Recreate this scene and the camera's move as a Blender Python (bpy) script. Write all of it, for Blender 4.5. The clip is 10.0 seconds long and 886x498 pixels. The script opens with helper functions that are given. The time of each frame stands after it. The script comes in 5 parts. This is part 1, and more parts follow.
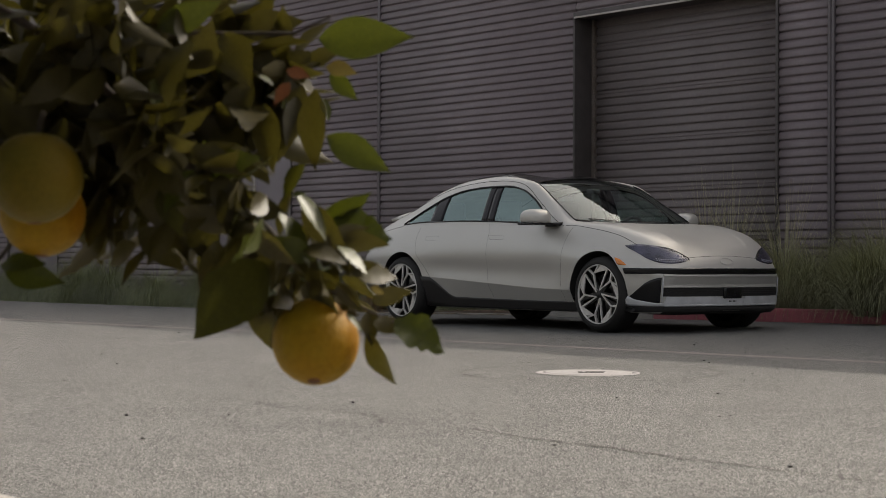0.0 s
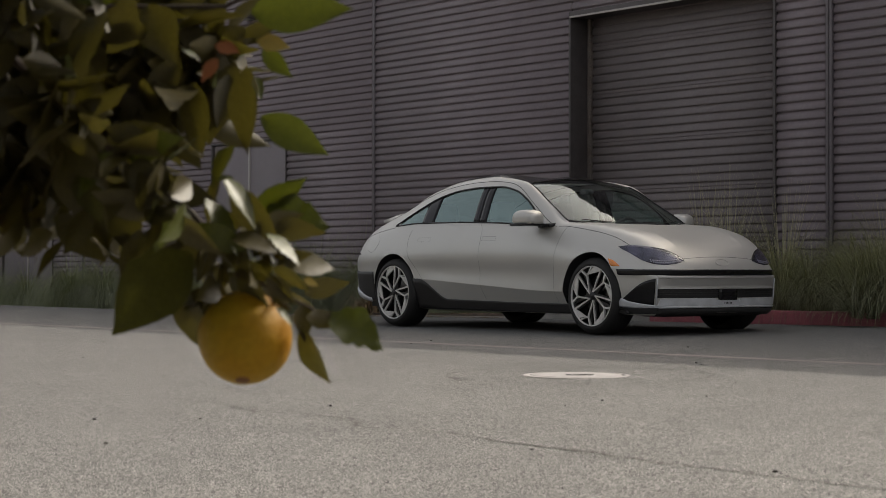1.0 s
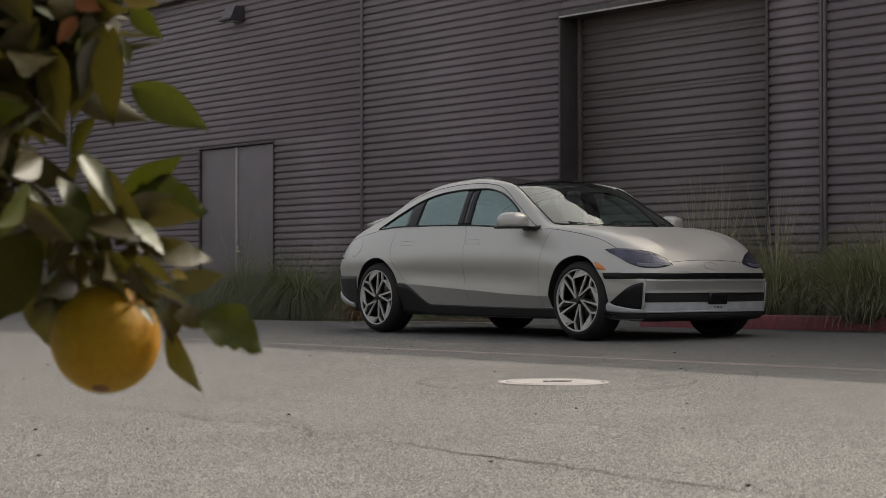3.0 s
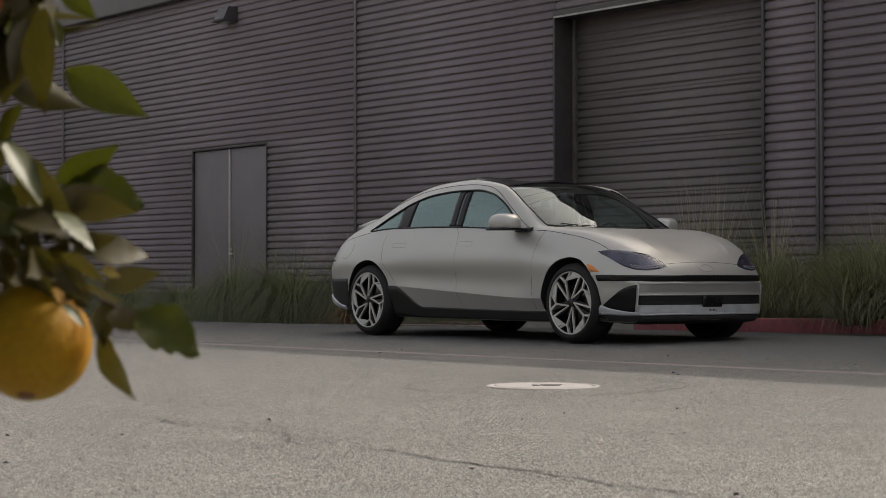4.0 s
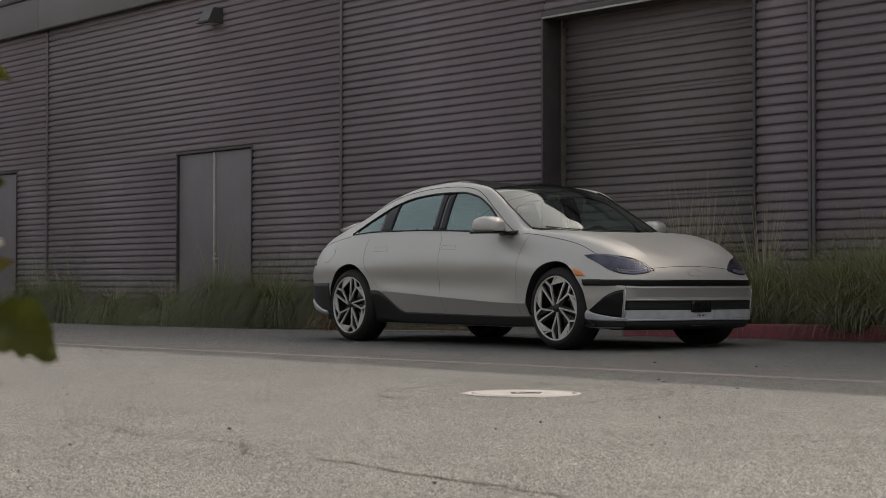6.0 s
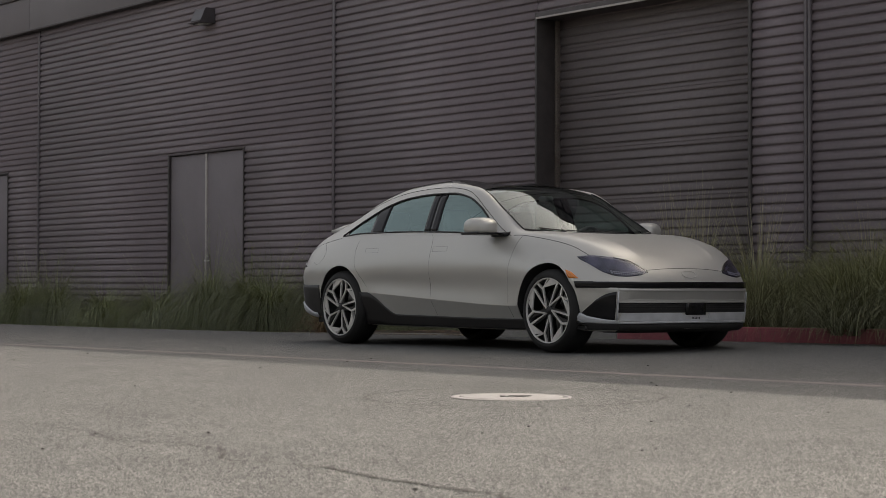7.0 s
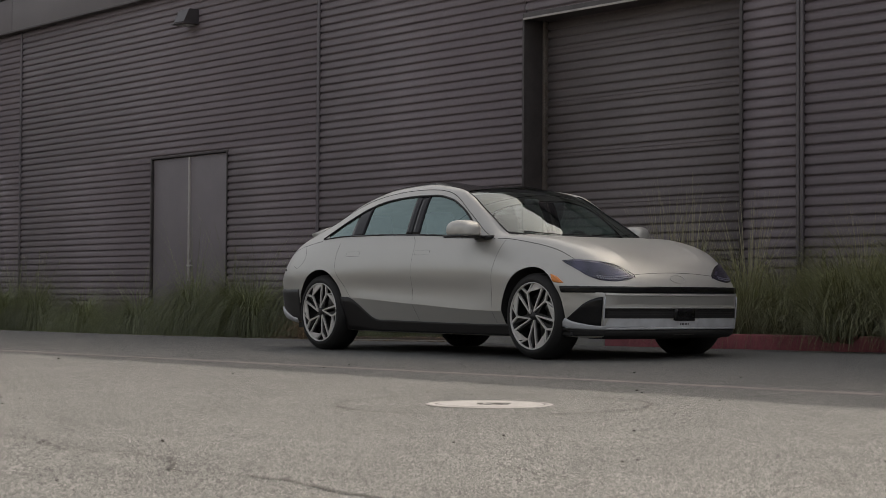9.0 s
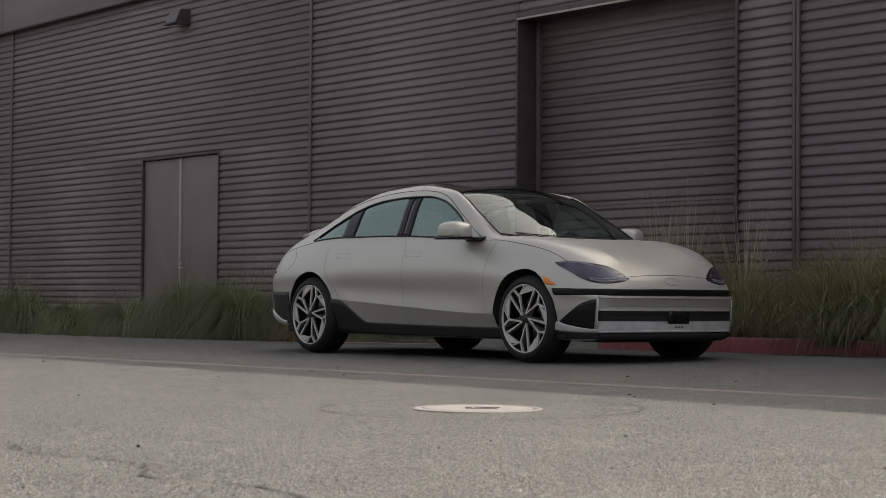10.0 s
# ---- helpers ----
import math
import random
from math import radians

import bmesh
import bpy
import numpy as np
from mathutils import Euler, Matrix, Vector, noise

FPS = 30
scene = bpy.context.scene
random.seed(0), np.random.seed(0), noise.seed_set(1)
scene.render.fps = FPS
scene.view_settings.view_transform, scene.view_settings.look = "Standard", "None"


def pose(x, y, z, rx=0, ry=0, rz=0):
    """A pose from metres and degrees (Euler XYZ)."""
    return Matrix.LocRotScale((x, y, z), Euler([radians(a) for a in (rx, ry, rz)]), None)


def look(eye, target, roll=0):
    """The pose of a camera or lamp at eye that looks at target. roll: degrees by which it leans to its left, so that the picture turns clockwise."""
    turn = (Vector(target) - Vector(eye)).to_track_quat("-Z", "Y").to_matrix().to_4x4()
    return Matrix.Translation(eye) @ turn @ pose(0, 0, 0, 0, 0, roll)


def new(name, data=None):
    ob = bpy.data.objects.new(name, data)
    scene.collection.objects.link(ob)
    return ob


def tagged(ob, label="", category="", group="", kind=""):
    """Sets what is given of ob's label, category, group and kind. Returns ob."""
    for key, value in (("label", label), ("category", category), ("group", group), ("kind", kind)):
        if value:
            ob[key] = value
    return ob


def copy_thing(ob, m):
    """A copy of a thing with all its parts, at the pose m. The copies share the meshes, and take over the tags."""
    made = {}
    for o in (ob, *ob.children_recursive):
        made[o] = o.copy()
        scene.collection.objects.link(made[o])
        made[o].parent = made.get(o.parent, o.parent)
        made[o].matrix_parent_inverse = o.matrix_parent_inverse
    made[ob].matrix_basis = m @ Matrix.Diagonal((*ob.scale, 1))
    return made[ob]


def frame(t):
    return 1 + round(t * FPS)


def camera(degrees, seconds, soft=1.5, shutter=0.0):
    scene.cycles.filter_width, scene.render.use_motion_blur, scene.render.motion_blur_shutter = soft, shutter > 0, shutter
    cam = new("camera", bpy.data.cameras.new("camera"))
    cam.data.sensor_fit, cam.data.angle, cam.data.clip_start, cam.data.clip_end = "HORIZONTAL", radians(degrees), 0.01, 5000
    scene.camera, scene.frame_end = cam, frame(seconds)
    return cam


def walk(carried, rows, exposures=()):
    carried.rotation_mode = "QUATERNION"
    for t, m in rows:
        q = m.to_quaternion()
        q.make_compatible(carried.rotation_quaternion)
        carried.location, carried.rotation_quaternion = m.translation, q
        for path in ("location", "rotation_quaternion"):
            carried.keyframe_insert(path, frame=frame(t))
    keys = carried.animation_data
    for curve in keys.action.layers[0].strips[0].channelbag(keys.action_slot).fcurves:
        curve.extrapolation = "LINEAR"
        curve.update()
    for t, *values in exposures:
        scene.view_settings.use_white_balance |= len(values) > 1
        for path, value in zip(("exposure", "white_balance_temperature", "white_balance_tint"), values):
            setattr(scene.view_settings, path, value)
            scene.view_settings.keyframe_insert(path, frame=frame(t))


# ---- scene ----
from mathutils.bvhtree import BVHTree

cam = camera(27.08, 10.0, soft=0.75)
cam.data.dof.use_dof = True
cam.data.dof.focus_distance = 14.0
cam.data.dof.aperture_fstop = 8.0
PATH = [
    (0.0, (12.045, -11.087, 0.637), (2.564, -3.732, 0.732), 0.20),
    (0.5, (11.975, -10.959, 0.622), (2.486, -3.615, 0.733), 0.14),
    (1.0, (11.909, -10.843, 0.611), (2.415, -3.505, 0.736), 0.09),
    (1.5, (11.847, -10.735, 0.602), (2.348, -3.402, 0.740), 0.05),
    (2.0, (11.786, -10.634, 0.596), (2.286, -3.304, 0.745), 0.01),
    (2.5, (11.726, -10.539, 0.590), (2.226, -3.209, 0.750), -0.01),
    (3.0, (11.666, -10.450, 0.586), (2.169, -3.117, 0.756), -0.03),
    (3.5, (11.607, -10.363, 0.582), (2.112, -3.027, 0.763), -0.03),
    (4.0, (11.547, -10.280, 0.579), (2.056, -2.939, 0.769), -0.03),
    (4.5, (11.486, -10.198, 0.575), (2.000, -2.851, 0.775), -0.02),
    (5.0, (11.423, -10.117, 0.570), (1.943, -2.763, 0.781), 0.00),
    (5.5, (11.359, -10.037, 0.565), (1.885, -2.675, 0.787), 0.03),
    (6.0, (11.293, -9.957, 0.560), (1.826, -2.587, 0.793), 0.06),
    (6.5, (11.226, -9.877, 0.553), (1.766, -2.497, 0.798), 0.11),
    (7.0, (11.157, -9.796, 0.547), (1.705, -2.407, 0.803), 0.15),
    (7.5, (11.086, -9.714, 0.539), (1.642, -2.315, 0.809), 0.20),
    (8.0, (11.014, -9.632, 0.532), (1.579, -2.223, 0.814), 0.25),
    (8.5, (10.942, -9.549, 0.524), (1.514, -2.130, 0.820), 0.30),
    (9.0, (10.869, -9.466, 0.517), (1.450, -2.037, 0.827), 0.35),
    (9.5, (10.796, -9.384, 0.511), (1.386, -1.945, 0.833), 0.39),
    (10.0, (10.725, -9.302, 0.507), (1.323, -1.853, 0.841), 0.42),
]
walk(cam, [(t, look(eye, target, roll)) for t, eye, target, roll in PATH], exposures=[(0.0, 0.98, 7400, 9), (10.0, 0.98, 7400, 9)])

# ---------------------------------------------------------------- light
world = bpy.data.worlds.new("sky")
scene.world = world
world.use_nodes = True
wn = world.node_tree
sky = wn.nodes.new("ShaderNodeTexSky")
sky.sky_type = "NISHITA"
sky.sun_disc = False
sky.sun_elevation = radians(39.8)
sky.sun_rotation = radians(0)
sky.air_density = 0.75
sky.dust_density = 4.0
sky.ozone_density = 0.5
haze = wn.nodes.new("ShaderNodeHueSaturation")
haze.inputs["Saturation"].default_value = 0.44
wn.links.new(sky.outputs[0], haze.inputs["Color"])
wn.links.new(haze.outputs[0], wn.nodes["Background"].inputs[0])
wn.nodes["Background"].inputs[1].default_value = 0.15
sun = new("sun", bpy.data.lights.new("sun", "SUN"))
sun.data.energy = 1.54
sun.data.angle = radians(0.55)
sun.data.color = (1.0, 0.98, 0.955)
sun.matrix_world = look((0, 20, 16.68), (0, 0, 0))

# ---------------------------------------------------------------- materials


def mat(name, color, rough=0.6, metal=0.0, color2=None, scale=8.0, fine=0.0, bump=0.0, bump_scale=60.0, coat=0.0,
        spec=0.5, rand=0.0, stain=0.0, stretch=(1, 1, 1)):
    """A procedural surface: two scales of colour variation, fine relief, and a change from piece to piece."""
    m = bpy.data.materials.new(name)
    m.use_nodes = True
    n, l = m.node_tree.nodes, m.node_tree.links
    b = n["Principled BSDF"]
    b.inputs["Roughness"].default_value = rough
    b.inputs["Metallic"].default_value = metal
    b.inputs["Coat Weight"].default_value = coat
    b.inputs["Coat Roughness"].default_value = 0.08
    b.inputs["Specular IOR Level"].default_value = spec
    tc = n.new("ShaderNodeTexCoord")
    mp = n.new("ShaderNodeMapping")
    mp.inputs["Scale"].default_value = stretch
    l.new(tc.outputs["Object"], mp.inputs[0])
    c2 = color2 or tuple(c * 0.8 for c in color)
    big = n.new("ShaderNodeTexNoise")
    big.inputs["Scale"].default_value = scale
    big.inputs["Detail"].default_value = 5
    l.new(mp.outputs[0], big.inputs["Vector"])
    mix = n.new("ShaderNodeMix")
    mix.data_type = "RGBA"
    ramp = n.new("ShaderNodeMapRange")
    ramp.inputs[1].default_value, ramp.inputs[2].default_value = 0.35, 0.65
    l.new(big.outputs[0], ramp.inputs[0])
    l.new(ramp.outputs[0], mix.inputs[0])
    mix.inputs[6].default_value, mix.inputs[7].default_value = (*color, 1), (*c2, 1)
    out = mix.outputs[2]
    if fine or bump:
        small = n.new("ShaderNodeTexNoise")
        small.inputs["Scale"].default_value = bump_scale
        small.inputs["Detail"].default_value = 4
        l.new(mp.outputs[0], small.inputs["Vector"])
    if fine:
        r2 = n.new("ShaderNodeMapRange")
        r2.inputs[1].default_value, r2.inputs[2].default_value = 0.3, 0.7
        r2.inputs[3].default_value, r2.inputs[4].default_value = 1 - fine, 1 + fine
        l.new(small.outputs[0], r2.inputs[0])
        hsv = n.new("ShaderNodeHueSaturation")
        l.new(out, hsv.inputs["Color"])
        l.new(r2.outputs[0], hsv.inputs["Value"])
        out = hsv.outputs[0]
    if rand:
        oi = n.new("ShaderNodeObjectInfo")
        r3 = n.new("ShaderNodeMapRange")
        r3.inputs[3].default_value, r3.inputs[4].default_value = 1 - rand, 1 + rand
        l.new(oi.outputs["Random"], r3.inputs[0])
        h3 = n.new("ShaderNodeHueSaturation")
        l.new(out, h3.inputs["Color"])
        l.new(r3.outputs[0], h3.inputs["Value"])
        out = h3.outputs[0]
    if stain:
        st = n.new("ShaderNodeTexNoise")
        st.inputs["Scale"].default_value = scale * 0.18
        st.inputs["Detail"].default_value = 7
        st.inputs["Roughness"].default_value = 0.65
        l.new(mp.outputs[0], st.inputs["Vector"])
        r4 = n.new("ShaderNodeMapRange")
        r4.inputs[1].default_value, r4.inputs[2].default_value = 0.35, 0.7
        r4.inputs[3].default_value, r4.inputs[4].default_value = 1 + stain * 0.4, 1 - stain
        l.new(st.outputs[0], r4.inputs[0])
        h4 = n.new("ShaderNodeHueSaturation")
        l.new(out, h4.inputs["Color"])
        l.new(r4.outputs[0], h4.inputs["Value"])
        out = h4.outputs[0]
    l.new(out, b.inputs["Base Color"])
    if bump:
        bp = n.new("ShaderNodeBump")
        bp.inputs["Strength"].default_value = bump
        bp.inputs["Distance"].default_value = 0.004
        l.new(small.outputs[0], bp.inputs["Height"])
        l.new(bp.outputs[0], b.inputs["Normal"])
    return m


def glass_mat(name, tint, rough=0.0, base_gloss=0.06, film=(0.95, 0.95, 0.95)):
    """Thin tinted glazing: a mirror-like film by the Fresnel law over clear tinted glass."""
    m = bpy.data.materials.new(name)
    m.use_nodes = True
    n, l = m.node_tree.nodes, m.node_tree.links
    n.remove(n["Principled BSDF"])
    tr = n.new("ShaderNodeBsdfTransparent")
    tr.inputs[0].default_value = (*tint, 1)
    gl = n.new("ShaderNodeBsdfGlossy")
    gl.inputs["Roughness"].default_value = rough
    gl.inputs[0].default_value = (*film, 1)
    lw = n.new("ShaderNodeLayerWeight")
    pw = n.new("ShaderNodeMath")
    pw.operation = "POWER"
    pw.inputs[1].default_value = 4.0
    l.new(lw.outputs["Facing"], pw.inputs[0])
    fr = n.new("ShaderNodeMapRange")
    fr.inputs[3].default_value, fr.inputs[4].default_value = base_gloss, 1.0
    l.new(pw.outputs[0], fr.inputs[0])
    mx = n.new("ShaderNodeMixShader")
    l.new(fr.outputs[0], mx.inputs[0])
    l.new(tr.outputs[0], mx.inputs[1])
    l.new(gl.outputs[0], mx.inputs[2])
    l.new(mx.outputs[0], n["Material Output"].inputs[0])
    return m


def leaf_mat(name, color, color2, rough=0.35, through_part=0.35, strands=0.0, spec=0.3, rand=0.15):
    """Leaves: glossy skin, light passing through the blade."""
    m = mat(name, color, rough=rough, color2=color2, scale=14, fine=0.28, bump_scale=40, rand=rand, spec=spec)
    n, l = m.node_tree.nodes, m.node_tree.links
    b, o = n["Principled BSDF"], n["Material Output"]
    if strands:
        gm = n.new("ShaderNodeNewGeometry")
        mr = n.new("ShaderNodeMapRange")
        mr.inputs[3].default_value, mr.inputs[4].default_value = 1 - strands, 1 + strands
        l.new(gm.outputs["Random Per Island"], mr.inputs[0])
        hv = n.new("ShaderNodeHueSaturation")
        l.new(b.inputs["Base Color"].links[0].from_socket, hv.inputs["Color"])
        l.new(mr.outputs[0], hv.inputs["Value"])
        l.new(hv.outputs[0], b.inputs["Base Color"])
    t = n.new("ShaderNodeBsdfTranslucent")
    t.inputs[0].default_value = (color[0] * 2.0, color[1] * 2.1, color[2] * 0.9, 1)
    mx = n.new("ShaderNodeMixShader")
    mx.inputs[0].default_value = through_part
    l.new(b.outputs[0], mx.inputs[1])
    l.new(t.outputs[0], mx.inputs[2])
    l.new(mx.outputs[0], o.inputs[0])
    return m


M_ASPHALT = mat("worn_asphalt", (0.094, 0.092, 0.087), 0.85, color2=(0.081, 0.079, 0.075), scale=2.2, fine=0.3, bump_scale=200, stain=0.12, spec=0.42)


def add_grains(m, cell, lo, hi, relief):
    """Separate pale and dark stones in a bound surface."""
    n, l = m.node_tree.nodes, m.node_tree.links
    b = n["Principled BSDF"]
    src = b.inputs["Base Color"].links[0].from_socket
    tc = n.new("ShaderNodeTexCoord")
    mp = n.new("ShaderNodeMapping")
    mp.vector_type = "TEXTURE"
    mp.inputs["Rotation"].default_value = (0, 0, radians(-38))
    mp.inputs["Scale"].default_value = (2.2, 1, 1)
    l.new(tc.outputs["Object"], mp.inputs[0])
    out = src
    for k, (sc, a, c) in enumerate(((cell, lo, hi), (cell * 1.7, lo + 0.3, hi - 0.4), (cell * 0.28, 0.92, 1.08))):
        vo = n.new("ShaderNodeTexVoronoi")
        vo.inputs["Scale"].default_value = sc
        l.new(mp.outputs[0], vo.inputs["Vector"])
        sp = n.new("ShaderNodeSeparateColor")
        l.new(vo.outputs["Color"], sp.inputs[0])
        mr = n.new("ShaderNodeMapRange")
        mr.inputs[3].default_value, mr.inputs[4].default_value = a, c
        l.new(sp.outputs[0], mr.inputs[0])
        hv = n.new("ShaderNodeHueSaturation")
        l.new(out, hv.inputs["Color"])
        l.new(mr.outputs[0], hv.inputs["Value"])
        out = hv.outputs[0]
        if k == 0:
            bp = n.new("ShaderNodeBump")
            bp.inputs["Strength"].default_value = relief
            bp.inputs["Distance"].default_value = 0.006
            l.new(sp.outputs[1], bp.inputs["Height"])
            l.new(bp.outputs[0], b.inputs["Normal"])
    l.new(out, b.inputs["Base Color"])


M_CRACK = mat("tar_in_cracks", (0.05, 0.046, 0.042), 0.9, fine=0.3)
M_LINE = mat("faded_road_line", (0.240, 0.205, 0.193), 0.9, color2=(0.165, 0.147, 0.140), scale=9, fine=0.3, bump=0.3, bump_scale=110)
M_CONCRETE = mat("pale_concrete", (0.30, 0.285, 0.265), 0.9, color2=(0.24, 0.227, 0.21), scale=5, fine=0.2, bump=0.5, bump_scale=90, stain=0.2)
M_COVER = mat("whitened_cover", (0.315, 0.299, 0.290), 0.8, color2=(0.27, 0.256, 0.248), scale=9, fine=0.15, bump=0.3, bump_scale=80)
M_RED = mat("worn_red_paint", (0.37, 0.095, 0.115), 0.75, color2=(0.27, 0.08, 0.095), scale=7, fine=0.25, bump=0.3, bump_scale=70, stain=0.25)
M_SOIL = mat("dry_mulch", (0.085, 0.055, 0.035), 0.95, color2=(0.04, 0.028, 0.02), scale=16, fine=0.5, bump=0.9, bump_scale=45)
M_PANEL = mat("painted_ribbed_steel", (0.199, 0.163, 0.176), 0.5, color2=(0.184, 0.150, 0.162), scale=1.3, fine=0.06, bump_scale=25, stain=0.12, spec=0.4, rand=0.03)
M_SHUTTER = mat("painted_shutter_steel", (0.176, 0.150, 0.152), 0.55, color2=(0.161, 0.137, 0.139), scale=1.3, fine=0.06, bump_scale=25, stain=0.12, spec=0.35)
M_TRIM = mat("dark_steel_trim", (0.085, 0.073, 0.074), 0.55, fine=0.08, spec=0.4)
M_EDGE = mat("painted_seam_steel", (0.125, 0.107, 0.115), 0.5, fine=0.08, spec=0.4)
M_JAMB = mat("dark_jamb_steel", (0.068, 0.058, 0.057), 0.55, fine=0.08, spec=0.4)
M_DOOR = mat("grey_door_paint", (0.196, 0.170, 0.182), 0.5, color2=(0.182, 0.157, 0.169), scale=2.5, fine=0.05, stain=0.08, spec=0.4)
M_ASTRAGAL_LIT = mat("pale_astragal_lit_edge", (0.42, 0.38, 0.36), 0.5, fine=0.1)
M_FASCIA = mat("smooth_fascia_paint", (0.171, 0.149, 0.153), 0.6, color2=(0.156, 0.136, 0.140), scale=0.8, fine=0.05, stain=0.15)
M_GUIDE = mat("rusty_guide", (0.135, 0.112, 0.10), 0.75, color2=(0.10, 0.075, 0.062), scale=6, fine=0.3, stain=0.3)
M_STEEL = mat("brushed_steel", (0.55, 0.53, 0.5), 0.35, 1.0, fine=0.1)

add_grains(M_ASPHALT, 285, -0.2, 2.6, 0.85)

# ---------------------------------------------------------------- mesh helpers


def link(name, bm, material, smooth=True, settle=True):
    if settle:
        bmesh.ops.recalc_face_normals(bm, faces=bm.faces)
    me = bpy.data.meshes.new(name)
    bm.to_mesh(me)
    bm.free()
    if smooth:
        me.shade_smooth()
    if material:
        me.materials.append(material)
    return new(name, me)


def part(name, bm, material, parent, label="", smooth=True):
    ob = link(name, bm, material, smooth)
    ob.parent = parent
    if label:
        tagged(ob, label=label)
    return ob


def empty(name, x=0, y=0, z=0):
    ob = new(name)
    ob.matrix_world = pose(x, y, z)
    return ob


def rbox(x0, x1, y0, y1, z0, z1, r=0.0, bm=None, m=None):
    """A box with bevelled edges."""
    bm = bm or bmesh.new()
    res = bmesh.ops.create_cube(bm, size=1)
    vs = res["verts"]
    for v in vs:
        v.co = ((x0 + x1) / 2 + v.co.x * (x1 - x0), (y0 + y1) / 2 + v.co.y * (y1 - y0), (z0 + z1) / 2 + v.co.z * (z1 - z0))
    if m:
        bmesh.ops.transform(bm, matrix=m, verts=vs)
    if r:
        es = list({e for v in vs for e in v.link_edges})
        bmesh.ops.bevel(bm, geom=es, offset=r, segments=2, affect="EDGES", profile=0.6)
    return bm


def tube(points, r, bm=None, n=6, r_end=None):
    """A round bar along a line of points."""
    bm = bm or bmesh.new()
    pts = [Vector(p) for p in points]
    rings = []
    for i, p in enumerate(pts):
        d = (pts[min(i + 1, len(pts) - 1)] - pts[max(i - 1, 0)]).normalized()
        a = d.orthogonal().normalized() if i == 0 else (rings[-1][1] - d * rings[-1][1].dot(d)).normalized()
        b = d.cross(a)
        k = i / max(1, len(pts) - 1)
        rr = r + ((r_end if r_end is not None else r) - r) * k
        rings.append(([bm.verts.new(p + (a * math.cos(2 * math.pi * j / n) + b * math.sin(2 * math.pi * j / n)) * rr) for j in range(n)], a))
    for (u, _), (v, _) in zip(rings, rings[1:]):
        for j in range(n):
            bm.faces.new((u[j], u[(j + 1) % n], v[(j + 1) % n], v[j]))
    bm.faces.new(rings[0][0][::-1])
    bm.faces.new(rings[-1][0])
    return bm


def lathe(profile, n=48, bm=None, m=None):
    """A turned form about the y axis from (radius, y) pairs."""
    bm = bm or bmesh.new()
    rings = []
    for r, y in profile:
        rings.append([bm.verts.new((r * math.cos(2 * math.pi * j / n), y, r * math.sin(2 * math.pi * j / n))) for j in range(n)])
    for u, v in zip(rings, rings[1:]):
        for j in range(n):
            bm.faces.new((u[j], u[(j + 1) % n], v[(j + 1) % n], v[j]))
    if m:
        bmesh.ops.transform(bm, matrix=m, verts=[v for ring in rings for v in ring])
    return bm


def prism(outline, y0, y1, bm=None, m=None):
    """A plate: an outline in x and z, between two y."""
    bm = bm or bmesh.new()
    a = [bm.verts.new((x, y0, z)) for x, z in outline]
    b = [bm.verts.new((x, y1, z)) for x, z in outline]
    bm.faces.new(a)
    bm.faces.new(b[::-1])
    for i in range(len(a)):
        j = (i + 1) % len(a)
        bm.faces.new((a[j], a[i], b[i], b[j]))
    if m:
        bmesh.ops.transform(bm, matrix=m, verts=a + b)
    return bm


def curve_through(xs, ys):
    """A smooth curve through control values that does not overshoot."""
    xs, ys = np.array(xs, float), np.array(ys, float)
    h, d = np.diff(xs), np.diff(ys) / np.diff(xs)
    s = np.zeros(len(xs))
    s[0], s[-1] = d[0], d[-1]
    for i in range(1, len(xs) - 1):
        if d[i - 1] * d[i] > 0:
            w1, w2 = 2 * h[i] + h[i - 1], h[i] + 2 * h[i - 1]
            s[i] = (w1 + w2) / (w1 / d[i - 1] + w2 / d[i])

    def at(x):
        x = min(max(x, xs[0]), xs[-1])
        i = min(int(np.searchsorted(xs, x, side="right")) - 1, len(xs) - 2)
        t = (x - xs[i]) / h[i]
        return float(ys[i] * (1 + 2 * t) * (1 - t) ** 2 + s[i] * h[i] * t * (1 - t) ** 2
                     + ys[i + 1] * t * t * (3 - 2 * t) + s[i + 1] * h[i] * t * t * (t - 1))
    return at


# ---------------------------------------------------------------- ground
KERB_Y, WALL_Y, NEAR_KERB_Y = 3.4, 4.58, -8.82


def smooth_step(a, b, x):
    t = min(max((x - a) / (b - a), 0), 1)
    return t * t * (3 - 2 * t)


def ground_z(x, y):
    """The road falls gently towards the near side, and its far gutter falls along the street."""
    fade = 1 - smooth_step(25, 60, max(abs(x), abs(y)))
    return (0.027 + 0.010 * y + 0.0085 * (min(max(x, -24), 6) + 2.7) * smooth_step(0.6, 3.4, y) - 0.036 * smooth_step(1.9, 3.3, y)
            - 0.05 * smooth_step(-5, -13, x) * smooth_step(1.2, 3.3, y)) * fade


def spaced(lo, hi, near, step):
    """Grid lines: even steps about the middle, then growing."""
    v, s = [0.0], step
    while v[-1] < hi:
        v.append(v[-1] + s)
        if v[-1] > near:
            s *= 1.35
    return sorted([-x for x in v[1:]] + v)


